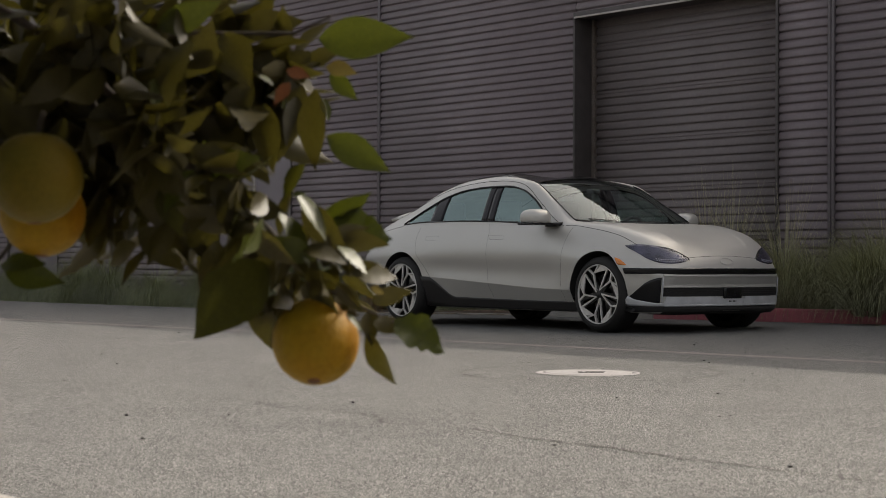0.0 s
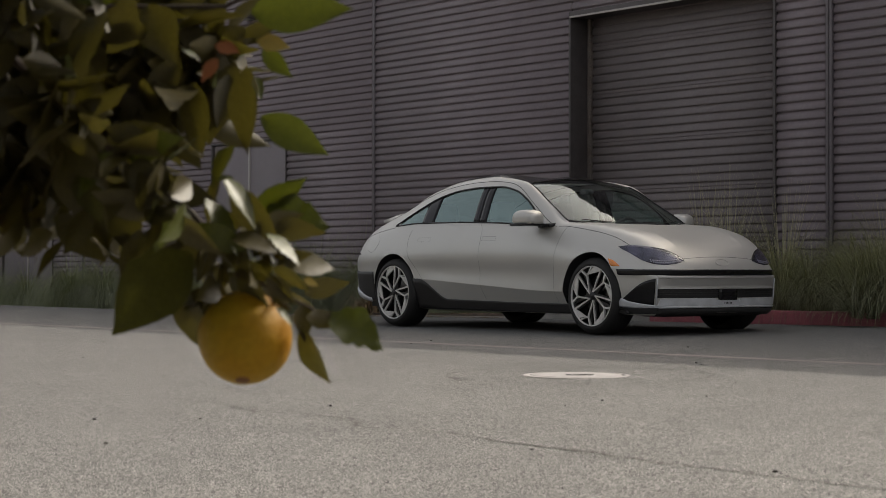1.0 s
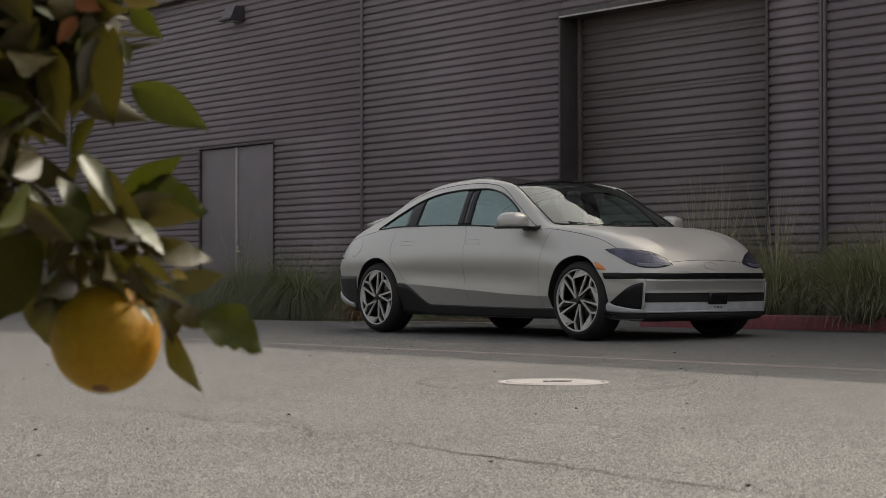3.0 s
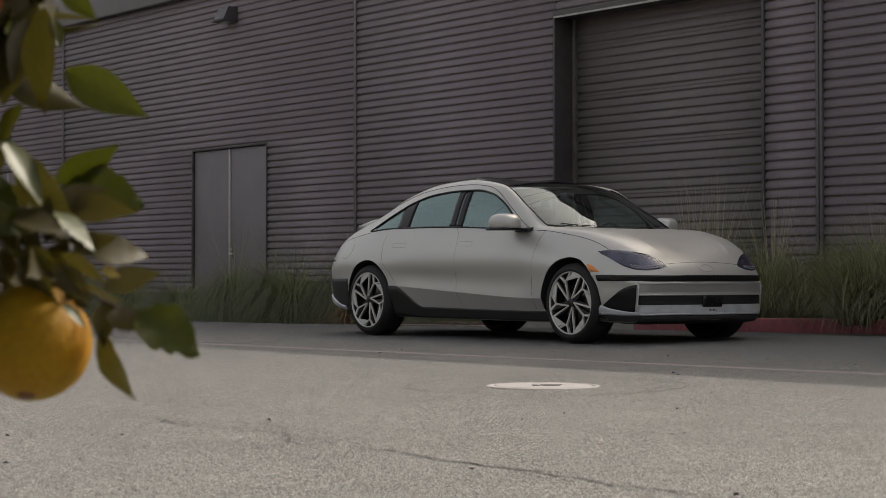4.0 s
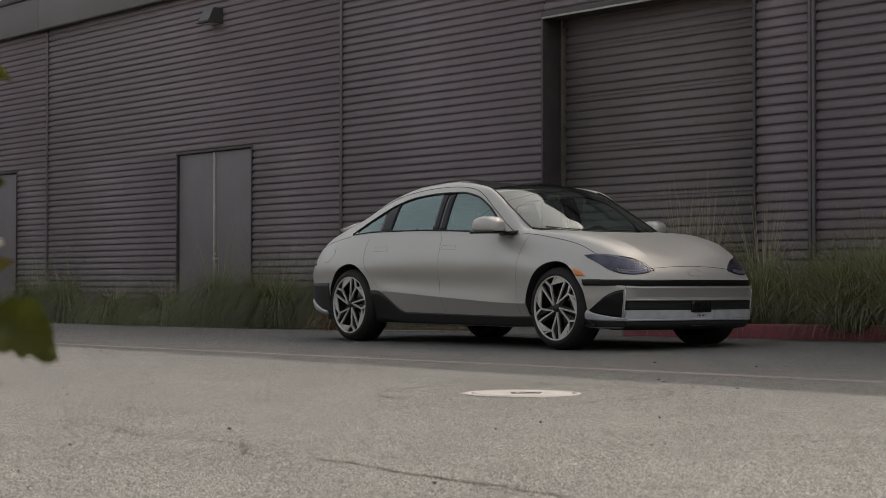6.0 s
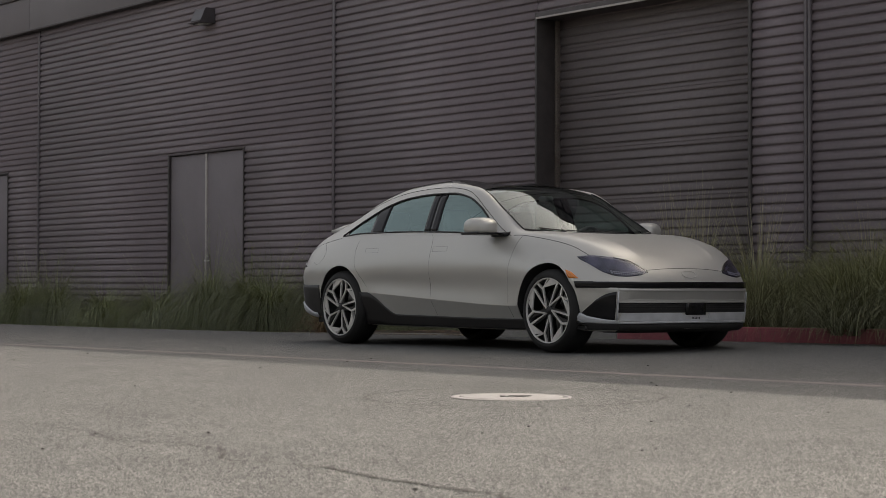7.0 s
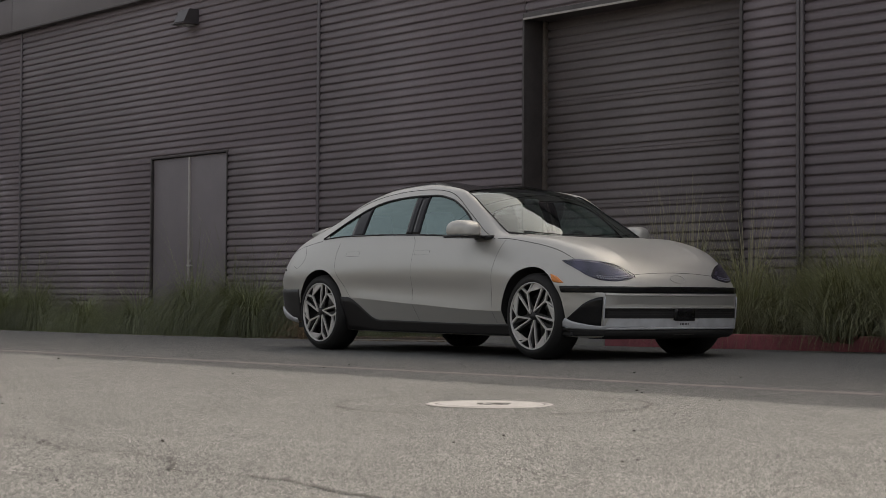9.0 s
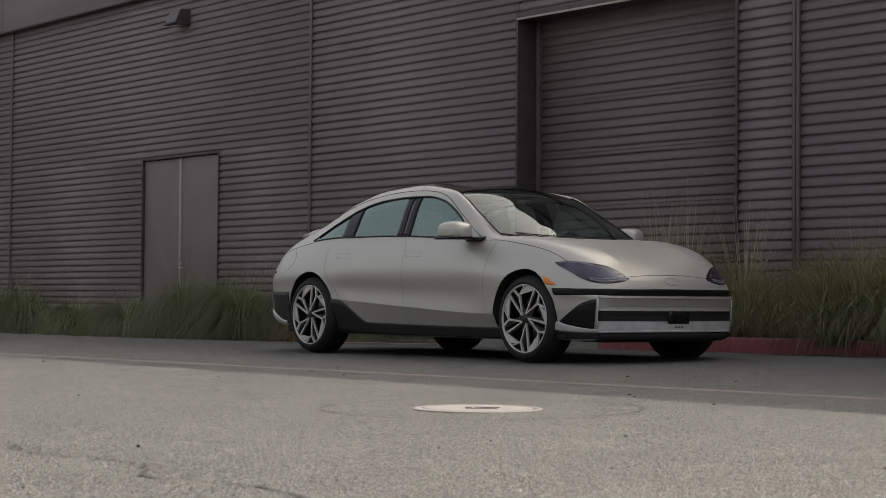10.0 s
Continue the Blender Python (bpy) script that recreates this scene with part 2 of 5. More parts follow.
def build_ground():
    gx, gy = spaced(-600, 600, 24, 1.0), spaced(-600, 600, 10, 0.5)
    bm = bmesh.new()
    grid = [[bm.verts.new((x, y, ground_z(x, y))) for x in gx] for y in gy]
    for r0, r1 in zip(grid, grid[1:]):
        for i in range(len(gx) - 1):
            bm.faces.new((r0[i], r0[i + 1], r1[i + 1], r1[i]))
    tagged(link("ground", bm, M_ASPHALT, settle=False), "worn light grey asphalt road with exposed aggregate", "road", kind="structure")


def ribbon(name, points, width, material, lift=0.004, jitter=0.0, seed=1, label="", category="", kind="structure", parent=None):
    """A thin strip laid on the ground along a line."""
    rnd = random.Random(seed)
    bm, prev = bmesh.new(), None
    for i, (x, y) in enumerate(points):
        x1, y1 = points[min(i + 1, len(points) - 1)]
        x0, y0 = points[max(i - 1, 0)]
        d = Vector((x1 - x0, y1 - y0, 0)).normalized()
        side = Vector((-d.y, d.x, 0))
        w = width * (1 + jitter * rnd.uniform(-1, 1)) / 2
        p = Vector((x, y, 0))
        pair = []
        for q in (p - side * w, p + side * w):
            pair.append(bm.verts.new((q.x, q.y, ground_z(q.x, q.y) + lift)))
        if prev:
            bm.faces.new((prev[0], pair[0], pair[1], prev[1]))
        prev = pair
    ob = link(name, bm, material, settle=False)
    return tagged(ob, label, category, kind=kind)


def wander(points, step, amount, seed):
    """A line made crooked, as a crack runs."""
    rnd = random.Random(seed)
    out = []
    for (x0, y0), (x1, y1) in zip(points, points[1:]):
        n = max(2, int(math.hypot(x1 - x0, y1 - y0) / step))
        for i in range(n):
            t = i / n
            out.append((x0 + (x1 - x0) * t + rnd.gauss(0, amount), y0 + (y1 - y0) * t + rnd.gauss(0, amount)))
    out.append(points[-1])
    return out


build_ground()
# the long joint line of the road and the cracks
ribbon("road_line", [(x * 0.5 - 30, -1.92 + 0.07 * max(x * 0.5 - 30, -8)) for x in range(0, 90)], 0.12, M_LINE, 0.002, 0.12, 3, "thin faded pinkish line along the road", "road marking")
for i, (pts, w) in enumerate((
        ([(3.9, -6.30), (4.07, -6.36), (4.43, -6.33), (4.62, -6.42)], 0.012),
        ([(4.58, -6.35), (4.70, -6.44), (4.87, -6.44), (5.04, -6.36), (5.14, -6.32), (5.40, -6.36)], 0.015),
        ([(4.74, -6.40), (4.82, -6.36), (4.90, -6.34)], 0.011),
        ([(5.36, -6.34), (5.48, -6.36), (5.62, -6.45), (5.74, -6.52)], 0.019),
        ([(5.58, -6.42), (5.70, -6.38)], 0.012),
        ([(5.74, -6.52), (5.94, -6.48), (6.06, -6.42), (6.21, -6.40)], 0.012),
        ([(6.21, -6.40), (6.42, -6.44), (6.62, -6.47), (6.77, -6.47), (7.05, -6.47)], 0.017),
        ([(7.00, -6.45), (7.18, -6.46), (7.28, -6.50), (7.49, -6.52)], 0.022),
        ([(7.49, -6.52), (7.9, -6.50), (8.4, -6.52), (9.6, -6.55)], 0.017),
        ([(7.10, -6.52), (7.25, -6.56), (7.34, -6.55)], 0.012),
        ([(-0.25, -3.29), (-0.12, -3.17)], 0.014),
        ([(1.24, -3.42), (1.29, -3.32)], 0.014),
        ([(3.62, -5.84), (3.72, -5.79)], 0.012),
        ([(-0.55, -3.07), (-0.40, -2.99)], 0.014),
        ([(1.02, -3.39), (1.19, -3.25)], 0.014),
        ([(3.85, -5.91), (3.93, -5.85)], 0.014),
        ([(6.09, -5.75), (6.12, -5.74)], 0.014),
        ([(3.87, -5.23), (3.94, -5.18)], 0.014),
        ([(6.02, -5.06), (6.07, -5.03)], 0.014),
        ([(3.4, -5.8), (3.5, -5.82), (3.65, -5.80)], 0.010),
        ([(-0.75, -3.13), (-0.44, -3.03)], 0.022),
        ([(0.95, -3.37), (1.1, -3.25)], 0.022),
        ([(6.3, -5.6), (6.6, -5.72), (6.8, -5.7)], 0.011),
        ([(7.0, -5.1), (7.6, -5.3), (8.4, -5.35)], 0.008),
        ([(-2.5, -3.9), (-2.2, -3.85)], 0.016))):
    ribbon("road_crack", wander(pts, 0.04, 0.014, i + 5), w * 0.78, M_CRACK, 0.0035, 0.6, i, "dark crack in the asphalt", "crack")
rnd = random.Random(12)
bm = bmesh.new()
for i in range(150):
    x, y = rnd.uniform(-3, 9.5), rnd.uniform(-8.7, -0.5)
    s = rnd.uniform(0.003, 0.008)
    res = bmesh.ops.create_icosphere(bm, subdivisions=1, radius=s, matrix=pose(x, y, ground_z(x, y) + s * 0.25, rnd.uniform(0, 90), 0, rnd.uniform(0, 360)) @ Matrix.Diagonal((1.4, 1, 0.5, 1)))
tagged(link("road_grit", bm, M_CRACK, False), "dark grit and leaf bits lying on the road", "grit", kind="stuff")

# manhole
MX, MY = 3.925, -3.69


def build_manhole():
    z = ground_z(MX, MY)
    top = empty("manhole", MX, MY, z)
    up = pose(0, 0, 0, 90)
    part("frame_ring", lathe([(0.272, 0), (0.272, 0.003), (0.306, 0.003), (0.314, 0.0005)], 64, m=up), M_COVER, top, "pale round collar")
    part("cover", lathe([(0.0, 0.0045), (0.245, 0.0045), (0.262, 0.0035), (0.264, 0.0)], 64, m=up), M_COVER, top, "whitened round cover")
    part("recess", lathe([(0.265, 0.0022), (0.271, 0.0022)], 64, m=up), M_CRACK, top, "dark gap round the cover")
    for x0, x1, y0, y1 in ((-0.03, 0.09, 0.02, 0.065), (-0.075, 0.075, -0.065, -0.035), (-0.075, -0.045, -0.03, 0.05), (0.0, 0.05, -0.025, 0.0)):
        bm = rbox(x0, x1, y0, y1, 0.003, 0.0062, 0.001, m=pose(0.02, 0.0, 0, 0, 0, 52))
        part("marking", bm, M_CRACK, top, "dark worn marking")
    tagged(top, "round manhole cover painted white, set in the road", "manhole")
    ring = [(MX + 0.0 + 0.77 * math.cos(a * math.pi / 60), MY + 0.02 + 0.77 * math.sin(a * math.pi / 60)) for a in range(121)]
    ribbon("road_joint_ring", wander(ring, 0.2, 0.006, 77), 0.016, M_CRACK, 0.0035, 0.7, 9, "thin crack in a ring round the manhole", "crack")


build_manhole()

# kerbs and planting bed
def kerb_run(name, x0, x1, y_face, depth, height, material, label, piece=1.5, facing=-1):
    top = empty(name, x0, y_face, 0)
    n = max(1, round((x1 - x0) / piece))
    for i in range(n):
        a, b = x0 + (x1 - x0) * i / n, x0 + (x1 - x0) * (i + 1) / n
        za, zb = ground_z(a, y_face), ground_z(b, y_face)
        ya, yb = (y_face, y_face + depth) if facing < 0 else (y_face - depth, y_face)
        bm = rbox(a + 0.002, b - 0.002, ya, yb, -0.2, height, 0.018)
        for v in bm.verts:
            if v.co.z > 0:
                v.co.z += za + (zb - za) * (v.co.x - a) / (b - a)
            if v.co.z > height * 0.7 and abs(v.co.y - y_face) < 0.005:
                v.co.y += 0.012 * -facing
        ob = part("kerb_stone", bm, material, top)
        ob.location = (-x0, -y_face, 0)
    tagged(top, label, "kerb", kind="structure")
    return top


kerb_run("kerb_red", -2.8, 9.0, KERB_Y, 0.16, 0.14, M_RED, "red-painted concrete kerb, worn along its face")
kerb_run("kerb_bare", -5.1, -2.8, KERB_Y, 0.16, 0.09, M_CONCRETE, "bare pale concrete kerb behind the car")
kerb_run("kerb_low", -36.0, -5.1, KERB_Y, 0.15, 0.02, M_CONCRETE, "low grey concrete edging along the planting bed")
bm = bmesh.new()
rows = []
for j in range(8):
    y = KERB_Y + 0.13 + (j - 1) * 0.21 if j else KERB_Y + 0.06
    rows.append([bm.verts.new((x * 0.6 - 36, y, ground_z(x * 0.6 - 36, KERB_Y) + (0.045 if j else -0.02) + (0.06 if x * 0.6 - 36 > -5.1 else 0) + noise.noise((x * 0.9, y * 3, 0)) * 0.03)) for x in range(0, 76)])
for a, b in zip(rows, rows[1:]):
    for i in range(len(a) - 1):
        bm.faces.new((a[i], a[i + 1], b[i + 1], b[i]))
tagged(link("planting_bed", bm, M_SOIL), "dark soil and mulch strip under the grasses", "soil", kind="structure")
# pavement on the near side, under the tree
kerb_run("kerb_near", -20, 22, NEAR_KERB_Y, 0.16, 0.03, M_CONCRETE, "pale concrete kerb on the near side", facing=1)
tagged(link("pavement_near", rbox(-20, 22, -24, NEAR_KERB_Y - 0.16, -0.3, 0.02 + ground_z(0, -9), 0.01), M_CONCRETE, False), "pale concrete pavement beside the tree", "pavement", kind="structure")
ribbon("gutter_dirt", wander([(-5, NEAR_KERB_Y + 0.02), (14, NEAR_KERB_Y + 0.02)], 0.06, 0.008, 8), 0.03, M_CRACK, 0.004, 0.9, 4, "dark leaf litter in the gutter", "litter")

# ---------------------------------------------------------------- building
PITCH = 0.1016
FASCIA_Z, ROOF_Z = 5.08, 5.70
GX0, GX1, GTOP, GDEEP = -5.41, -2.03, 3.77, 0.36


def ribbed(x0, x1, z0, z1, y, material, name, parent, depth=0.027):
    """A sheet of ribbed cladding, with a real thickness at its back."""
    cut = [0.0, 0.10, 0.14, 0.17, 0.30, 0.52, 0.70, 0.83, 0.93, 1.0]
    off = [1.0, 1.0, 0.10, 0.0, 0.0, 0.04, 0.16, 0.40, 0.90, 1.0]
    bm = bmesh.new()
    line = []
    k0 = math.floor(z0 / PITCH)
    k1 = math.ceil(z1 / PITCH)
    for k in range(k0, k1):
        for c, o in zip(cut[:-1], off[:-1]):
            z = (k + c) * PITCH
            if z0 <= z <= z1:
                line.append((z, y + o * depth))
    line = [(z0, line[0][1])] + line + [(z1, line[-1][1])]
    a = [bm.verts.new((x0, yy, z)) for z, yy in line]
    b = [bm.verts.new((x1, yy, z)) for z, yy in line]
    for i in range(len(line) - 1):
        bm.faces.new((a[i], b[i], b[i + 1], a[i + 1]))
    back = y + depth + 0.02
    c, d = [bm.verts.new((x0, back, z)) for z in (z0, z1)], [bm.verts.new((x1, back, z)) for z in (z0, z1)]
    bm.faces.new((c[0], c[1], d[1], d[0]))
    bm.faces.new((a[-1], b[-1], d[1], c[1]))
    bm.faces.new((a[0], c[0], d[0], b[0]))
    bm.faces.new(a + [c[1], c[0]])
    bm.faces.new(b[::-1] + [d[0], d[1]])
    return part(name, bm, material, parent)


def build_building():
    top = empty("wall_north", 0, 0, 0)
    seams = [-36.5, -27.9, -18.85, -9.68]
    low = -0.25
    # panels between the seams, round the doors and the loading door
    doors = ((-22.32, -20.12, 2.60), (-14.20, -12.02, 2.60))
    for x0, x1 in zip(seams, seams[1:] + [GX0]):
        inside = [d for d in doors if x0 < d[0] < x1]
        g = 0.025
        if not inside:
            ribbed(x0 + g, x1 - g, low, FASCIA_Z, WALL_Y, M_PANEL, "panel", top)
        for a, b, h in inside:
            ribbed(x0 + g, a - 0.04, low, h + 0.030, WALL_Y, M_PANEL, "panel", top)
            ribbed(b + 0.022, x1 - g, low, h + 0.030, WALL_Y, M_PANEL, "panel", top)
            ribbed(x0 + g, x1 - g, h + 0.032, FASCIA_Z, WALL_Y, M_PANEL, "panel", top)
    ribbed(GX0 + 0.0, GX1, GTOP + 0.07, FASCIA_Z, WALL_Y, M_PANEL, "panel", top)
    ribbed(GX1 + 0.035, -1.27, low, FASCIA_Z, WALL_Y, M_PANEL, "panel", top, 0.026)
    ribbed(-1.18, 6.4, low, FASCIA_Z, WALL_Y, M_PANEL, "panel", top, 0.026)
    ribbed(6.45, 14.0, low, FASCIA_Z, WALL_Y, M_PANEL, "panel", top, 0.026)
    for x in seams[1:] + [6.425]:
        part("seam_trim", rbox(x - 0.027, x + 0.027, WALL_Y - 0.012, WALL_Y + 0.05, low, FASCIA_Z, 0.006), M_EDGE, top)
    for x in (-1.25, -1.20):
        part("downpipe", rbox(x - 0.019, x + 0.019, WALL_Y - 0.022, WALL_Y + 0.05, low, FASCIA_Z, 0.008), M_EDGE, top)
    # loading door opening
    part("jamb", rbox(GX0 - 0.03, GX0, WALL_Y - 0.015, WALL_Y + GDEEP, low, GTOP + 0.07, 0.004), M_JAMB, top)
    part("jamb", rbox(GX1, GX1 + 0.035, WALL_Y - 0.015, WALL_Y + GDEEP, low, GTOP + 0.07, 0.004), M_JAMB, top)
    part("head_trim", rbox(GX0, GX1, WALL_Y - 0.02, WALL_Y + GDEEP, GTOP, GTOP + 0.068, 0.004), M_TRIM, top)
    # pale strip stands in for the head trim's underside lit from below
    part("head_lit_edge", rbox(GX0, GX1, WALL_Y - 0.032, WALL_Y - 0.021, GTOP - 0.012, GTOP + 0.012, 0.002), M_ASTRAGAL_LIT, top, "thin pale strip standing for light caught under the door head")
    part("door_guide", rbox(GX0 + 0.002, GX0 + 0.05, WALL_Y + GDEEP - 0.09, WALL_Y + GDEEP - 0.002, low, GTOP - 0.002, 0.004), M_GUIDE, top, "grey steel door guide")
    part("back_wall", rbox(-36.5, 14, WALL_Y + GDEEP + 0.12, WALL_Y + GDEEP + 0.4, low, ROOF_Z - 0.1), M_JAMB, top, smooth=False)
    # fascia of smooth sheets above
    for a, b in ((-36.5, -27.9), (-27.9, -19.05), (-19.05, -10.0), (-10.0, -1.0), (-1.0, 7.0), (7.0, 14.0)):
        part("fascia_sheet", rbox(a + 0.006, b - 0.006, WALL_Y - 0.10, WALL_Y + 0.5, FASCIA_Z + 0.03, ROOF_Z, 0.008), M_FASCIA, top, "smooth dark fascia sheet")
    part("drip_edge", rbox(-36.5, 14, WALL_Y - 0.13, WALL_Y + 0.06, FASCIA_Z, FASCIA_Z + 0.03, 0.006), M_TRIM, top)
    part("roof", rbox(-36.5, 14, WALL_Y - 0.14, WALL_Y + 20, ROOF_Z, ROOF_Z + 0.12, 0.01), M_TRIM, top)
    for x in (-36.8, 14.0):
        part("end_wall", rbox(x, x + 0.3, WALL_Y, WALL_Y + 20, low, ROOF_Z), M_PANEL, top, smooth=False)
    tagged(top, "long dark grey building wall clad in horizontal ribbed steel", "wall", kind="structure")
    # shutter
    sh = empty("garage_door", GX0, WALL_Y + GDEEP, 0)
    z = low
    while z < GTOP:
        z1 = min(z + PITCH * 6, GTOP + 0.02)
        ob = ribbed(GX0 + 0.05, GX1 - 0.0, z + 0.001, z1 - 0.001, WALL_Y + GDEEP - 0.05, M_SHUTTER, "door_section", sh)
        ob.location = (-GX0, -(WALL_Y + GDEEP), 0)
        z = z1
    tagged(sh, "closed dark brown-grey ribbed loading door set back in the wall", "garage door", kind="thing")
    # the two double doors
    for i, (a, b, h) in enumerate(doors):
        d = empty("door_%d" % (i + 1), a, WALL_Y, 0)
        o = (-a, -WALL_Y, 0)
        mid = (a + b) / 2
        for p in (
                part("door_frame", rbox(a - 0.04, a - 0.006, WALL_Y - 0.012, WALL_Y + 0.07, low, h + 0.03, 0.004), M_JAMB, d),
                part("door_frame", rbox(b, b + 0.022, WALL_Y - 0.012, WALL_Y + 0.07, low, h + 0.03, 0.004), M_JAMB, d),
                part("door_frame", rbox(a, b, WALL_Y - 0.018, WALL_Y + 0.07, h, h + 0.03, 0.004), M_JAMB, d),
                part("leaf", rbox(a, mid - 0.02, WALL_Y + 0.028, WALL_Y + 0.07, low, h - 0.008, 0.003), M_DOOR, d),
                part("leaf", rbox(mid + 0.02, b - 0.004, WALL_Y + 0.028, WALL_Y + 0.07, low, h - 0.008, 0.003), M_DOOR, d),
                part("astragal", rbox(mid - 0.024, mid + 0.022, WALL_Y + 0.008, WALL_Y + 0.066, low, h - 0.01, 0.004), M_ASTRAGAL_LIT, d, "pale metal strip between the leaves")):
            p.location = o
        hd = part("door_handle", rbox(mid + 0.035, mid + 0.085, WALL_Y + 0.008, WALL_Y + 0.03, 0.88, 1.06, 0.008), M_DOOR, d, "lock plate and lever")
        hd.location = o
        part("lever", rbox(mid + 0.05, mid + 0.20, WALL_Y - 0.05, WALL_Y - 0.03, 0.945, 0.968, 0.006), M_STEEL, hd)
        part("lever_stem", tube([(mid + 0.06, WALL_Y + 0.01, 0.956), (mid + 0.06, WALL_Y - 0.04, 0.956)], 0.012, n=10), M_STEEL, hd)
        part("lock", lathe([(0.0, -0.006), (0.017, -0.006), (0.019, 0.0)], 16, m=pose(mid + 0.06, WALL_Y + 0.006, 1.03)), M_STEEL, hd)
        for z in (0.35, 1.3, 2.3):
            hg = part("hinge", rbox(a - 0.012, a + 0.012, WALL_Y - 0.028, WALL_Y - 0.005, z, z + 0.11, 0.004), M_JAMB, d)
            hg.location = o
        tagged(d, "closed pair of flat grey steel doors in a dark frame", "door", kind="structure")


build_building()


def build_wall_lamp():
    top = empty("wall_lamp", -13.0, WALL_Y, 4.56)
    m = pose(0, 0, 0, 0, 0, -90)
    side = [(0.0, 0.0), (0.24, 0.0), (0.255, 0.02), (0.17, 0.205), (0.15, 0.215), (0.0, 0.215)]
    part("housing", prism(side, -0.15, 0.15, m=m), mat("lamp_bronze", (0.075, 0.066, 0.072), 0.4, fine=0.06), top, "dark bronze wedge housing", smooth=False)
    part("visor", rbox(-0.17, 0.17, -0.29, 0.0, -0.016, -0.001, 0.004), M_TRIM, top, "thin dark lip under the housing")
    part("lens", rbox(-0.115, 0.115, -0.20, -0.04, -0.026, -0.015, 0.004), mat("lamp_lens", (0.5, 0.5, 0.48), 0.3), top, "frosted lens, unlit")
    part("back_plate", rbox(-0.11, 0.11, -0.018, 0.02, -0.02, 0.22, 0.006), M_TRIM, top)
    tagged(top, "wedge-shaped wall light, unlit, fixed high on the wall", "wall light")


build_wall_lamp()

# plain walls out of view, added to block low sky light from the car
M_BLOCKER = mat("dark_unseen_wall", (0.075, 0.078, 0.068), 0.9, color2=(0.05, 0.053, 0.045), scale=0.4, fine=0.2, bump_scale=4, stain=0.3)
tagged(link("unseen_wall_east", rbox(44, 44.4, -38, 40, -1, 8.0, 0.02), M_BLOCKER, False), "plain dark wall out of view, added to block low sky light", "wall", kind="structure")
tagged(link("unseen_wall_south", rbox(-56, 44, -38.4, -38, -1, 10.5, 0.02), M_BLOCKER, False), "plain dark wall out of view, added to darken the car's side", "wall", kind="structure")
tagged(link("unseen_wall_west", rbox(-56.4, -56, -38, 40, -1, 10.5, 0.02), M_BLOCKER, False), "plain dark wall out of view, added to darken the car's reflections", "wall", kind="structure")

# ---------------------------------------------------------------- car
M_PAINT = mat("satin_silver_paint", (0.492, 0.479, 0.455), 0.38, 0.40, color2=(0.482, 0.469, 0.445), scale=3, fine=0.03, bump_scale=400)
M_LILAC = mat("pale_silver_lip", (0.56, 0.57, 0.595), 0.4, 0.25, fine=0.03, bump_scale=300)
M_BLACK = mat("gloss_black_trim", (0.012, 0.012, 0.013), 0.15, fine=0.1, spec=0.3)
M_PILLAR = mat("dark_pillar_film", (0.012, 0.011, 0.014), 0.2, fine=0.1, spec=0.2)
M_ROOF = mat("black_roof_glass", (0.010, 0.010, 0.011), 0.22, spec=0.22, fine=0.05)
M_CLAD = mat("dark_bronze_cladding", (0.013, 0.011, 0.011), 0.55, fine=0.15, bump=0.1, bump_scale=500)
M_MATT = mat("matt_black_plastic", (0.02, 0.019, 0.019), 0.75, fine=0.2)
M_RUBBER = mat("tyre_rubber", (0.010, 0.009, 0.009), 0.7, fine=0.2, bump=0.3, bump_scale=150)
M_ALLOY = mat("machined_alloy", (0.66, 0.64, 0.62), 0.36, 0.30, fine=0.04, bump_scale=200)
M_WELL = mat("wheel_black", (0.010, 0.0095, 0.0095), 0.45, fine=0.2)
M_DISC = mat("brake_steel", (0.25, 0.24, 0.23), 0.4, 0.9, fine=0.1)
M_SEAM = mat("panel_gap", (0.03, 0.03, 0.028), 0.9)
M_AMBER = mat("amber_reflector", (0.75, 0.22, 0.02), 0.25, fine=0.1, bump=0.4, bump_scale=250, coat=0.6)
M_LAMPIN = mat("lamp_inner", (0.09, 0.09, 0.14), 0.25, 0.4, color2=(0.018, 0.018, 0.028), scale=9, fine=0.2)
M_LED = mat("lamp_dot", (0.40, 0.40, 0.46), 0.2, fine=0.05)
M_CHROME = mat("chrome", (0.75, 0.75, 0.75), 0.12, 1.0)
M_SEAT = mat("pale_seat_leather", (0.72, 0.70, 0.66), 0.55, fine=0.08, bump=0.2, bump_scale=120)
M_INNER = mat("dark_cabin_plastic", (0.10, 0.10, 0.105), 0.6, fine=0.1)
M_HEADLINER = mat("pale_headliner", (0.6, 0.58, 0.55), 0.9, fine=0.05)
M_CLEAR = mat("clear_tail_lens", (0.78, 0.77, 0.77), 0.25, fine=0.1, color2=(0.30, 0.28, 0.28), scale=30)
M_GLASS = glass_mat("car_glass", (0.72, 0.90, 0.88), base_gloss=0.20, film=(0.74, 0.96, 0.94))
M_SCREEN = glass_mat("windscreen_glass", (0.74, 0.82, 0.79), base_gloss=0.09, film=(0.60, 0.645, 0.655))
M_LENS = glass_mat("lamp_glass", (0.80, 0.80, 0.86))

WB, HUB_Z, TYRE_R, RIM_R = 2.93, 0.340, 0.338, 0.268
ARCH_Z = 0.348
CX, CY = 0.0, 0.915
ARCH_R = 0.378


def arch_radius(hx, dx, dz):
    """The wheel opening is drawn in a little ahead of the front wheel."""
    return ARCH_R - (0.024 if hx == 0.0 else 0.0) * max(0.0, dx / max(1e-6, math.hypot(dx, dz))) ** 1.5



